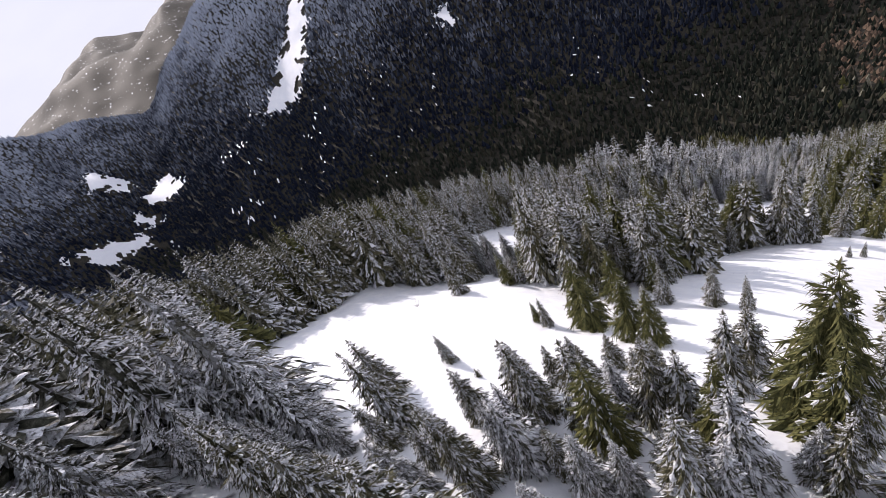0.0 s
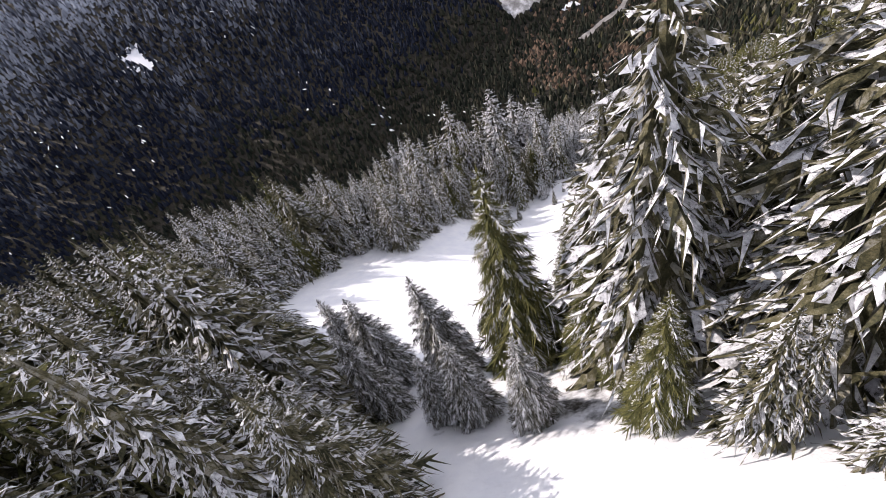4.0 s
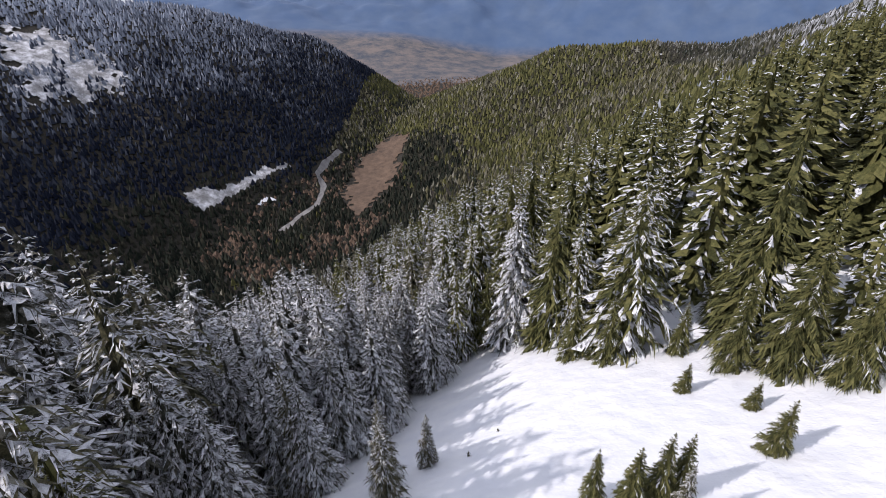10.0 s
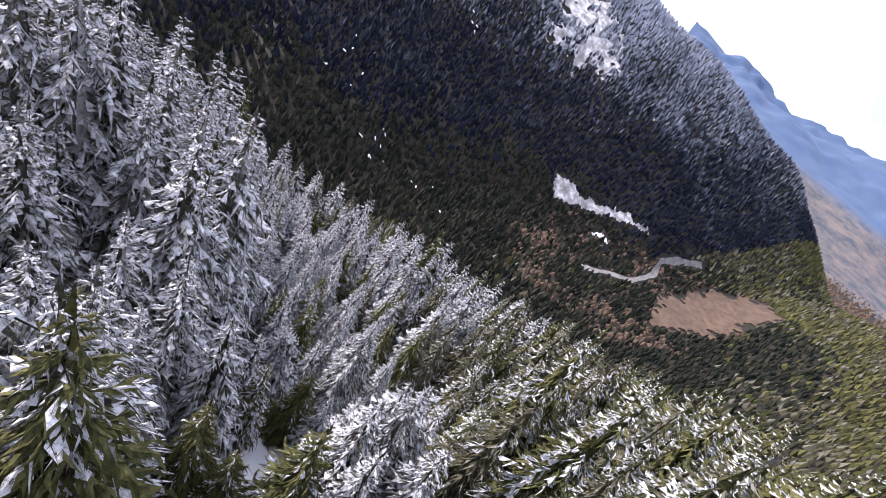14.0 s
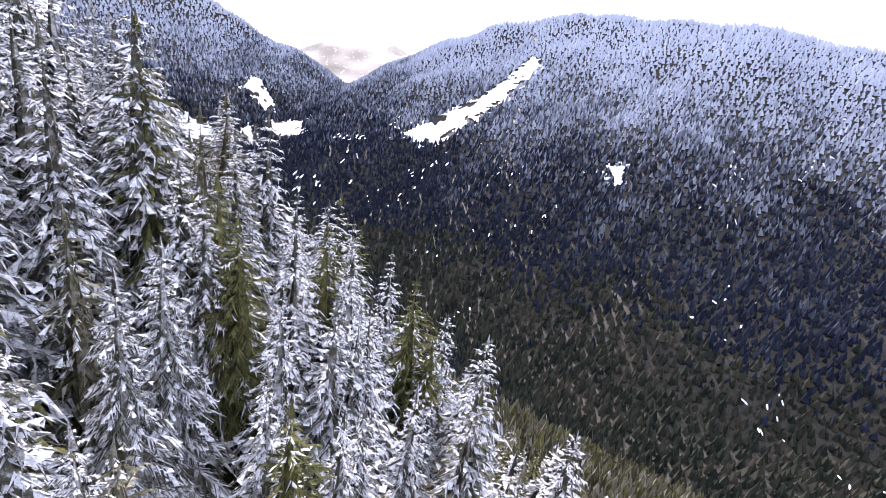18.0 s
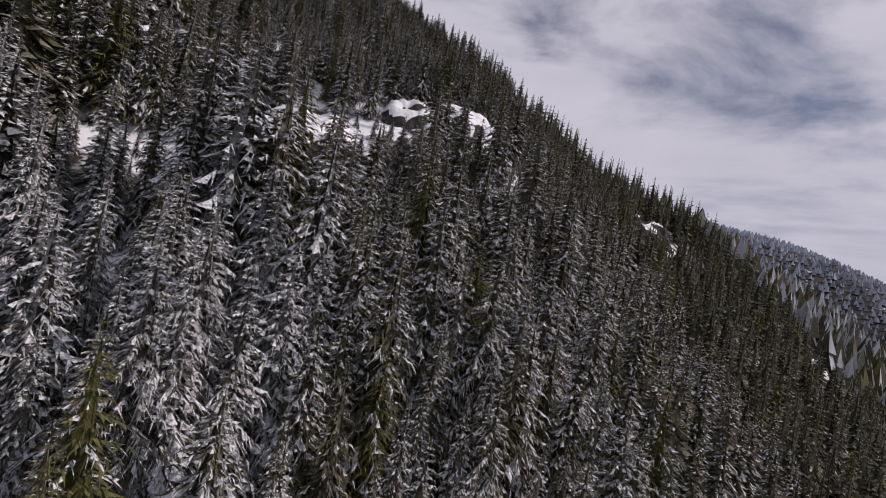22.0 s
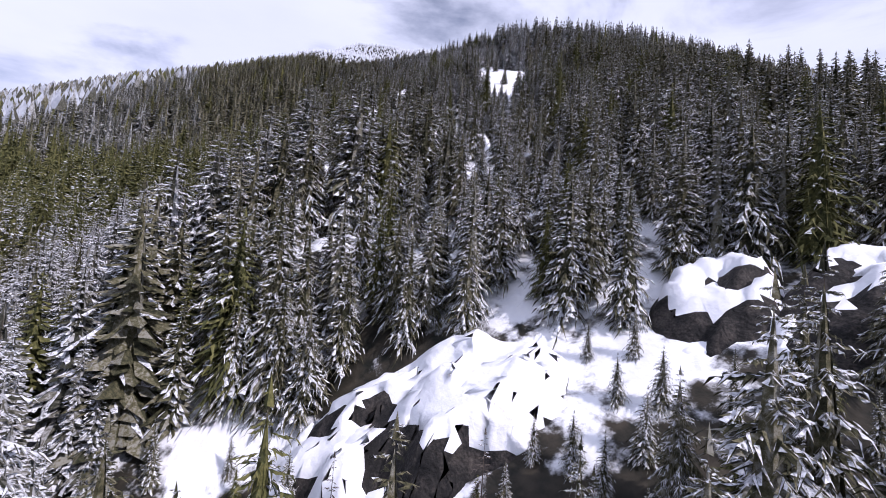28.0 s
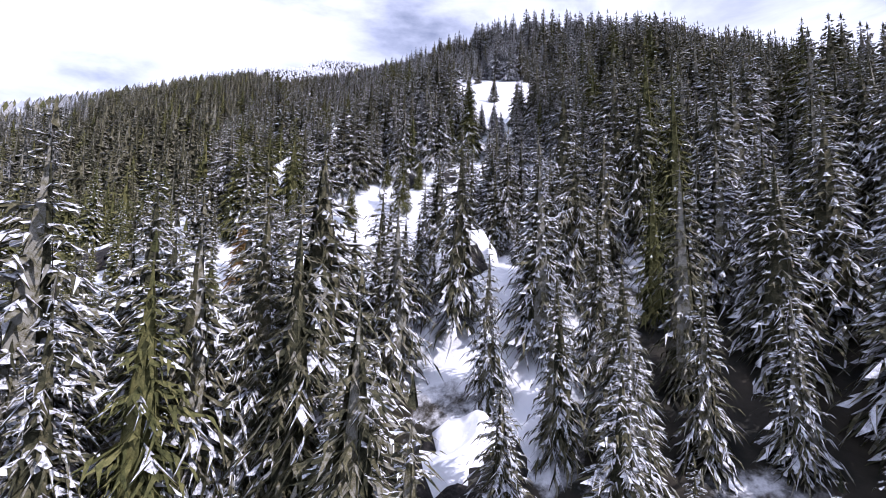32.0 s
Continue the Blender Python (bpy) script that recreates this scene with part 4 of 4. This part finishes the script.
plant(KINDS, [(-79, 24.8, 21.8, "near_green"), (-72.8, 24.2, 12.4, "near_green"), (-70, 22.2, 10.3, "near_green"), (-71.9, 34.5, 20, "near_laden"), (-67.8, 32.4, 16.7, "near_laden"),
              (-67.6, 18.9, 10.6, "near_green"), (-78, 16.8, 10.3, "near_laden"), (-73.9, 17.6, 9.8, "near_laden"), (-63.8, 44.4, 13.2, "near_laden"), (-84.9, 21.3, 14.7, "near_laden"), (-89.9, 18.6, 13.6, "near_laden"),
              (-96, 19.1, 12.6, "near_laden"), (-85.9, 15, 12.4, "near_laden"), (-80.4, 16.1, 9, "near_laden"), (-91.7, 13.3, 14.2, "near_laden"), (-79.8, 38.5, 7.5, "yellow"), (-82.4, 34.8, 4.4, "yellow"),
              (-76.5, 28.6, 13.3, "near_green"), (-72.7, 43.6, 7.6, "green"), (-101, 16.5, 14, "near_laden"), (-106, 15, 15, "laden"), (-111, 16, 14, "laden"), (-98, 13, 15, "laden"), (-104, 11, 15, "laden"), (-123, 53, 16, "laden"), (-121.5, 48.5, 16, "laden"), (-126, 50.5, 17, "slim"), (-125.5, 60.5, 13, "slim"), (-131, 52.5, 15, "laden"), (-122.5, 57.5, 14, "slim")], "firs beside the lower clearing", 7)
# tall firs at the brink below the clearings
plant(KINDS, [(-127, 161, 19.0, "white"), (-142, 159, 20.0, "white_slim"), (-164, 157, 20.0, "white"), (-135, 181, 15.3, "white"), (-124, 175, 16.9, "white"), (-115, 135, 20.0, "white_slim"),
              (-107, 137, 18.0, "white"), (-218, 179, 24.0, "white"), (-213, 184, 23.0, "white_slim"), (-148, 170, 17.0, "white"), (-172, 166, 19.0, "white_slim"), (-182, 171, 18.0, "white"),
              (-192, 175, 18.0, "white"), (-202, 178, 16.0, "white"), (-118, 152, 21.0, "green"), (-133, 151, 19.0, "yellow"), (-153, 162, 19.0, "white")], "tall firs at the brink", 6)
# firs between the two clearings
plant(KINDS, [(-66, 56, 23.0, "laden"), (-67, 64, 24.0, "green"), (-65, 69, 22.5, "yellow"), (-64, 52, 23.0, "slim"), (-68, 46, 17.5, "laden"),
              (-65, 75, 22.5, "green"), (-63, 47, 18.0, "laden"), (-64, 41, 17.0, "broad"), (-60, 46, 16.0, "slim"), (-92, -8, 20.0, "laden"), (-91, 2, 19.0, "slim"), (-85, 9, 16.0, "laden"), (-96, -3, 20.0, "broad"), (-90, -14, 20.0, "slim"), (-84, 8, 14.0, "broad"), (-81, 10, 14.0, "laden"), (-78, 9, 14.0, "broad"), (-87, 12, 14.0, "laden"), (-67, 50, 23.0, "broad"), (-66, 61.5, 22.0, "broad"), (-63.5, 58, 22.0, "laden"), (-66.5, 72, 22.0, "green"), (-66, 44, 17.0, "laden")], "firs between the clearings", 8)
# thin trees in front of the rocks
plant(KINDS, [(-196, 108, 12.0, "dead"), (-184, 109, 8.0, "laden"), (-204, 99, 11.0, "dead"), (-212, 88, 12.0, "broad"), (-218, 70, 12.0, "broad"), (-200, 112, 9.0, "broad")], "trees among the rocks", 5)



def bare_shrub(x, y, size, seed):
    """A leafless shrub: crooked twigs that fan out of the snow."""
    r = random.Random(seed)
    bm = bmesh.new()
    for k in range(16):
        a, lean = r.random() * 6.28, 0.25 + 0.75 * r.random()
        p, thick = Vector((0.1 * math.cos(a), 0.1 * math.sin(a), -0.1)), 0.02
        way = Vector((math.cos(a) * lean, math.sin(a) * lean, 1.0)).normalized()
        for step in range(4):
            q = p + way * size * (0.2 + 0.12 * r.random())
            side = way.cross(Vector((0.3, 0.5, 0.8))).normalized()
            other = way.cross(side)
            ring = [[bm.verts.new(c + (side * math.cos(u) + other * math.sin(u)) * w) for u in (0, 2.1, 4.2)] for c, w in ((p, thick), (q, thick * 0.7))]
            for i in range(3):
                bm.faces.new((ring[0][i], ring[0][(i + 1) % 3], ring[1][(i + 1) % 3], ring[1][i]))
            p, thick = q, thick * 0.7
            way = (way + Vector((r.uniform(-0.5, 0.5), r.uniform(-0.5, 0.5), r.uniform(-0.35, 0.1)))).normalized()
    me = bpy.data.meshes.new("bare_shrub")
    bm.to_mesh(me)
    bm.free()
    me.materials.append(BARK)
    ob = new("bare_shrub", me)
    ob.location = (x, y, float(ground_height(x, y)))
    tagged(ob, "small leafless shrub poking out of the snow", "shrub", group="shrubs on the clearings")


for k, (x, y, size) in enumerate([(-95.1, 35, 1.5), (-90.4, 33, 1.0), (-92, 28.9, 1.2), (-84.3, 72.5, 1.6), (-88.5, 45, 1.8), (-99, 51, 0.9), (-88, 60, 1.0), (-101, 57, 0.8), (-62, -3, 1.5), (-85, 66, 1.3), (-76, 52, 1.2), (-79, 57, 1.5), (-93, 64, 0.8)]):
    bare_shrub(x, y, size, 40 + k)


def broken_stump(x, y, tall):
    """The splintered grey stump of a dead tree."""
    r = random.Random(8)
    bm = bmesh.new()
    rings = []
    for f, w in ((-0.15, 0.34), (0.1, 0.25), (0.45, 0.2), (0.75, 0.18), (1.0, 0.12)):
        rings.append([bm.verts.new((w * (0.85 + 0.3 * r.random()) * math.cos(a) + 0.15 * f, w * (0.85 + 0.3 * r.random()) * math.sin(a), tall * f * (1 + (0.3 * r.random() - 0.2 if f == 1.0 else 0)))) for a in [2 * math.pi * k / 9 for k in range(9)]])
    for lo, hi in zip(rings, rings[1:]):
        for k in range(9):
            bm.faces.new((lo[k], lo[(k + 1) % 9], hi[(k + 1) % 9], hi[k]))
    bm.faces.new(rings[-1])
    me = bpy.data.meshes.new("tree_stump")
    bm.to_mesh(me)
    bm.free()
    me.materials.append(BARK)
    ob = new("tree_stump", me)
    ob.location = (x, y, float(ground_height(x, y)))
    tagged(ob, "splintered grey stump of a dead tree standing in snow", "tree stump")


broken_stump(-88, 26.6, 2.4)


def snow_lumps(name, places, label, seed):
    """Clods and trodden lumps of snow that lie on the snow."""
    r = np.random.RandomState(seed)
    VV, FF = [], []
    for x, y, size in places:
        k = len(VV)
        z = float(ground_height(x, y)) + 0.05
        ring = [(x + size * (0.6 + 0.6 * r.rand()) * math.cos(1.05 * i), y + size * (0.6 + 0.6 * r.rand()) * math.sin(1.05 * i), z - 0.06) for i in range(6)]
        VV += ring + [(x + 0.2 * size * r.randn(), y + 0.2 * size * r.randn(), z + size * (0.35 + 0.35 * r.rand()))]
        FF += [(k + i, k + (i + 1) % 6, k + 6) for i in range(6)]
    me = mesh_of(name, VV, FF)
    me.materials.append(SNOW)
    tagged(new(name, me), label, "snow", kind="stuff")


def trodden():
    r = random.Random(5)
    places = []
    for (ax, ay), (bx, by), n, wide in (((-91, 63), (-83, 57), 46, 0.25), ((-90, 52), (-83, 56), 70, 2.6), ((-86, 50), (-80, 60), 60, 2.5), ((-92, 40), (-90, 36), 30, 0.5), ((-70, 3), (-62, 8), 40, 0.3), ((-45, 30), (-38, 60), 60, 1.0), ((-40, 8), (-34, 22), 40, 1.2)):
        for k in range(n):
            f = (k + r.random()) / n
            places.append((ax + f * (bx - ax) + r.gauss(0, wide), ay + f * (by - ay) + r.gauss(0, wide), 0.1 + 0.16 * r.random()))
    snow_lumps("trodden_snow", places, "trodden lumps and clods along tracks in the snow", 6)


trodden()


def snow_trail(name, line, wide, label):
    """A narrow path ploughed through the snow: two low banks thrown up beside it."""
    r = np.random.RandomState(31)
    pts = np.array([(ax + f * (bx - ax), ay + f * (by - ay)) for (ax, ay), (bx, by) in zip(line, line[1:]) for f in np.linspace(0, 1, 9)[:-1]])
    pts = pts + 0.12 * r.randn(*pts.shape)
    t = np.gradient(pts, axis=0)
    t /= np.linalg.norm(t, axis=1)[:, None]
    VV, FF = [], []
    for side in (-1, 1):
        n = len(VV)
        for p, w in zip(pts, t):
            high = 0.16 + 0.14 * r.rand()
            for q, up in ((0.25, -0.05), (0.5 + 0.1 * r.rand(), high), (1.0 + 0.25 * r.rand(), -0.05)):
                x, y = p[0] - w[1] * side * q * wide, p[1] + w[0] * side * q * wide
                VV.append((x, y, float(ground_height(x, y)) + up))
        for i in range(len(pts) - 1):
            for j in range(2):
                a = n + 3 * i + j
                FF.append((a, a + 1, a + 4, a + 3))
    me = mesh_of(name, VV, FF)
    me.materials.append(SNOW)
    me.polygons.foreach_set("use_smooth", np.ones(len(FF), bool))
    tagged(new(name, me), label, "snow", kind="stuff")


snow_trail("snow_trail", [(-91.8, 66.7), (-89.9, 66.6), (-88.1, 65.9), (-87.7, 63.5), (-85.6, 60.9), (-83.6, 59.1), (-82.2, 56.3), (-80, 52)], 0.8, "narrow winding track ploughed through the open snow")
snow_trail("snow_trail", [(-68.4, -14.7), (-73.1, -13.2), (-77.7, -10.6)], 0.4, "faint straight track across the upper snow")

# a line on the plan along which the woods are seen from close by
NEAR_LINE = [(8, 6), (-20, -5), (-60, 10), (-88, 28), (-100, 77), (-102, 112), (-115, 150), (-135, 180), (-160, 190), (-190, 185), (-215, 170), (-222, 140), (-212, 105), (-185, 82), (-155, 62), (-132, 48)]

LOWER_LINE = [(-250, 165), (-256, 140), (-240, 108), (-215, 80), (-188, 60), (-160, 42)]
END_LINE = [(-205, 104), (-172, 90), (-142, 82), (-125, 72)]


def from_line(x, y, line):
    best = np.full(np.shape(x), 1e9)
    for (ax, ay), (bx, by) in zip(line, line[1:]):
        dx, dy = bx - ax, by - ay
        f = np.clip(((x - ax) * dx + (y - ay) * dy) / (dx * dx + dy * dy), 0, 1)
        best = np.minimum(best, np.hypot(x - ax - f * dx, y - ay - f * dy))
    return best




def plant_woods():
    def family(seed, kinds, whorls, per, detail):
        return [conifer(seed + k, w, whorls, per, detail, sn, cover=cv) for k, (w, sn, cv) in enumerate(kinds)]

    dusted = [(0.175, 0.92, 0.76), (0.155, 0.88, 0.7), (0.195, 0.86, 0.66), (0.16, 0.75, 0.62)]
    little = [(0.175, 0.28, 0.5), (0.15, 0.18, 0.5), (0.19, 0.3, 0.45)]
    heavy = [(0.175, 1.0, 1.0), (0.15, 1.0, 0.95), (0.19, 0.97, 0.9)]
    fine, mid, low = ({0: family(n, dusted, wh, per, d), 1: family(n + 5, little, wh, per, d), 2: family(n + 10, little, wh, per, d), 3: family(n + 15, heavy, wh, per, d), 4: family(n + 5, dusted[1:], wh, per, d)}
                      for n, wh, per, d in ((200, 30, 10, 2), (220, 28, 10, 1), (240, 15, 6, 0)))
    tiny = {0: [far_conifer(260 + k, sn, 3, 4) for k, sn in enumerate([0.2, 0.3, 0.4])], 1: [far_conifer(265 + k, sn, 3, 4) for k, sn in enumerate([0.0, 0.0, 0.05])]}
    tiny[2], tiny[3], tiny[4] = tiny[1], tiny[0], tiny[0]

    # the hillside that the flight goes round
    x, y = scatter(-560, 460, -420, 560, 5.0, 1)
    xe, ye = scatter(-170, 0, -60, 160, 4.2, 2)
    rim = np.maximum(inside(xe, ye, CLEARINGS[0]), inside(xe, ye, CLEARINGS[1]))
    extra = (rim < -1.5) & (rim > -24) & (from_line(xe, ye, [(-100, -20), (-62, 30), (-50, 60)]) < 26) | (rim < -1.5) & (rim > -14) & (xe < -95)
    xg, yg = scatter(-215, -104, 142, 206, 6.0, 14)
    xf, yf = scatter(60, 458, 40, 420, 5.2, 12)
    x, y = np.concatenate([x, xe[extra], xf, xg]), np.concatenate([y, ye[extra], yf, yg])
    keep = (open_snow(x, y) < -1.0) & (outcrop_measure(x, y) > 1.0 + 0.25 * value_noise(x, y, 5, 3))
    x, y = x[keep], y[keep]
    z = ground_height(x, y)
    r = np.random.RandomState(3)
    near_edge = np.clip(-np.maximum(inside(x, y, CLEARINGS[0]), inside(x, y, CLEARINGS[1])) / 20.0, 0, 1)
    h = (17.5 + 5.0 * near_edge) * (0.66 + 0.56 * r.rand(len(x))) * (1 + 0.3 * value_noise(x, y, 60, 1)) * (1 + 0.12 * np.exp(-((x + 175) / 55) ** 2 - ((y - 168) / 24) ** 2)
                                                                                                           + 0.05 * np.exp(-((x + 198) / 35) ** 2 - ((y - 186) / 16) ** 2) + 0.1 * np.exp(-((x + 119) / 12) ** 2 - ((y - 112) / 16) ** 2))
    h = h * np.interp(x, [-10, 110], [1.0, 0.62])
    h = np.where((x < -104) & (y > 40) & (y < 130), h * np.where(y > 78, 0.7 + 0.66 * near_edge, 0.62 + 0.32 * near_edge), h)
    h = np.where((x > -32) & (y > -35) & (y < 45), h * 0.5, h)
    h = np.where((x < -118) & (y < 125) & ~((x > -142) & (y > 38)), h * 0.8 * (1 - 0.35 * np.exp(-((x + 165) ** 2 + (y - 80) ** 2) / 900.0)), h)
    h = np.where((x > -78) & (x < -38) & (y > 74) & (y < 132), h * 0.66, h)
    h = np.minimum(h, headroom(x, y, z, 5.5))
    h = np.where((y > 155) & (x < -125), np.minimum(h, headroom(x, y, z, 18.0, 10.0, 0.7)), h)
    h = np.where((x > -96) & (x < -50) & (y < 42) & (y > -5), np.minimum(h, headroom(x, y, z, 10.0, 9.0, 0.6)), h)
    ok = h > 5.0
    x, y, z, h = x[ok], y[ok], z[ok], h[ok]
    d = np.minimum.reduce([from_line(x, y, l) for l in (NEAR_LINE, LOWER_LINE, END_LINE)])
    rim_x = np.interp(y, [60, 120, 150, 220], [-80, -96, -110, -130])
    sheltered = 1 / (1 + np.exp(-(x - rim_x) / 8.0)) / (1 + np.exp(-(y - 68) / 7.0)) / (1 + np.exp((x - 90 - np.maximum(y - 230, 0)) / 25.0))
    sheltered = sheltered * np.where((x > -10) & (y < 240), 1 / (1 + np.exp((z - 488) / 6.0)), 1.0)
    line = 345 + 75 / (1 + np.exp(-(y - 188) / 9.0)) / (1 + np.exp(-(x + 148) / 9.0))
    snowy = (z + 45 * value_noise(x, y, 90, 2) + 20 * r.randn(len(x)) - 170 * sheltered > line) & (r.rand(len(x)) < 0.93)
    sort = np.where(snowy, 0, np.where((sheltered + 0.25 * r.randn(len(x)) > 0.5) | (r.rand(len(x)) < 0.12), 2, 1))
    lone = (r.rand(len(x)) < 0.09) & (h > 10)
    thick = ((y > 126) & (x > -228)) | ((y > 88) & (x > -135) & (x < -98)) | ((x > -80) & (y < 4)) | ((x > -60) & (y < 12))
    thick &= r.rand(len(x)) < np.where(y > 70, 1 / (1 + np.exp(-(y - np.where(x < -100, 108, 134)) / 9.0)), 0.8)
    tipped = (sort == 2) & (r.rand(len(x)) < np.where((y > 100) & (y < 235), np.interp(x, [-110, -60], [0.85, 0.35]), 0.4))
    sort = np.where(lone, 2, np.where(snowy & thick, 3, np.where(tipped, 4, sort)))
    h = np.minimum(h, np.interp(outcrop_measure(x, y, 0.35), [1.0, 2.1, 3.0], [4.0, 8.0, 40.0]))
    order = np.argsort(d)
    thing = np.zeros(len(x), bool)
    thing[order[:96]] = True
    for i in np.where(thing)[0]:
        k = ("white", "white_slim")[i % 2] if sort[i] == 3 else ("laden", "slim", "broad", "laden", "slim")[i % 5] if snowy[i] and not lone[i] else ("green", "yellow", "green")[i % 3]
        tagged(copy_thing(KINDS[k], stand(x[i], y[i], h[i], h[i] * (0.9 + 0.3 * r.rand()), r.rand() * 6.28)), group="firs along the slope")
    seed = 0
    for lo, hi, models in ((-1, 29, fine), (29, 75, mid), (75, 190, low), (190, 1e9, tiny)):
        for s in range(5):
            m = (d >= lo) & (d < hi) & (sort == s) & ~thing
            k = int(m.sum())
            if not k:
                continue
            seed += 1
            wide = h[m] * (0.88 + 0.3 * r.rand(k)) * (1.7 if models is tiny else 1.0) * np.interp(x[m], [0, 120], [1.0, 1.2])
            joined("fir_woods", models[s], x[m], y[m], z[m] - 0.2, wide, h[m], (r.rand(k) * len(models[s])).astype(int),
                   [(NEEDLES, NEEDLES, NEEDLES_SUN, RIMED, NEEDLES_SUN)[s], FROST if models is tiny else TREE_SNOW, BARK], ("dense firs dusted with snow", "dense dark firs with little snow", "olive green firs almost free of snow", "dense firs white with fresh snow", "olive green firs with snow on the tips of their branches")[s], "woods", seed)
    # the slopes farther off
    far = [far_conifer(300 + k, 0, 1, 4) for k in range(6)]
    x, y = scatter(-2150, 1450, -1750, 2150, 8.8, 7)
    x2, y2 = scatter(-900, 1300, 2150, 2700, 21, 8)
    x, y = np.concatenate([x, x2]), np.concatenate([y, y2])
    keep = ~((x > -555) & (x < 455) & (y > -415) & (y < 555))
    for o in FIELDS:
        keep &= inside(x, y, o) < 2
    keep &= (inside(x, y, ROCKY_SLOPE) < 0) | (value_noise(x, y, 20, 2) > 0.0)
    keep &= from_line(x, y, RIVER) > 9
    x, y = x[keep], y[keep]
    z = ground_height(x, y)
    r = np.random.RandomState(9)
    k = len(x)
    h = (13 + 13 * r.rand(k)) * np.where(y > 2150, 1.3, np.where((x > 450) | ((y < -300) & (x > -700)), 0.68, 1.0))
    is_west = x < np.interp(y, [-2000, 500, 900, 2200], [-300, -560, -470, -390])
    patch = value_noise(x, y, 120, 1) + 0.6 * value_noise(x, y, 40, 2) + 0.35 * r.randn(k)
    bare = (y > 2150) | (z < 75) & (value_noise(x, y, 90, 3) + 0.3 * r.randn(k) > 0.2) & (from_line(x, y, RIVER) < 190)
    sunny = ~is_west & ~bare & (patch > 0.02) & (y > 100) & (x < 420)
    upper = ~is_west & ~bare & (x > 440)
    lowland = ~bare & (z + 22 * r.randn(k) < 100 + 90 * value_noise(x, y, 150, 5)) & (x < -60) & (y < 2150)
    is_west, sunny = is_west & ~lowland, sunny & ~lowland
    for m, mat, label in ((is_west & ~bare, WEST_WOODS, "fir woods on the far valley side, tinted dark blue for shade and haze"), (sunny, NEEDLES_SUN, "green fir woods on the sunlit slopes"), (upper, SNOWY_WOODS, "snow-dusted fir woods on the upper slopes"),
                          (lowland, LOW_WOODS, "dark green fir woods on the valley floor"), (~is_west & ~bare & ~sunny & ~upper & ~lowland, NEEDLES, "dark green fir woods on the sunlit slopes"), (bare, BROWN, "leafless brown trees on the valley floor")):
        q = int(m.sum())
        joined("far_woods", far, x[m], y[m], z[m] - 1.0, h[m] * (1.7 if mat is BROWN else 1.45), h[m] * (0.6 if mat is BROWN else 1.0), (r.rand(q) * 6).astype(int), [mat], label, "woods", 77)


plant_woods()
for root in KINDS.values():
    for ob in (*root.children_recursive, root):
        bpy.data.objects.remove(ob)
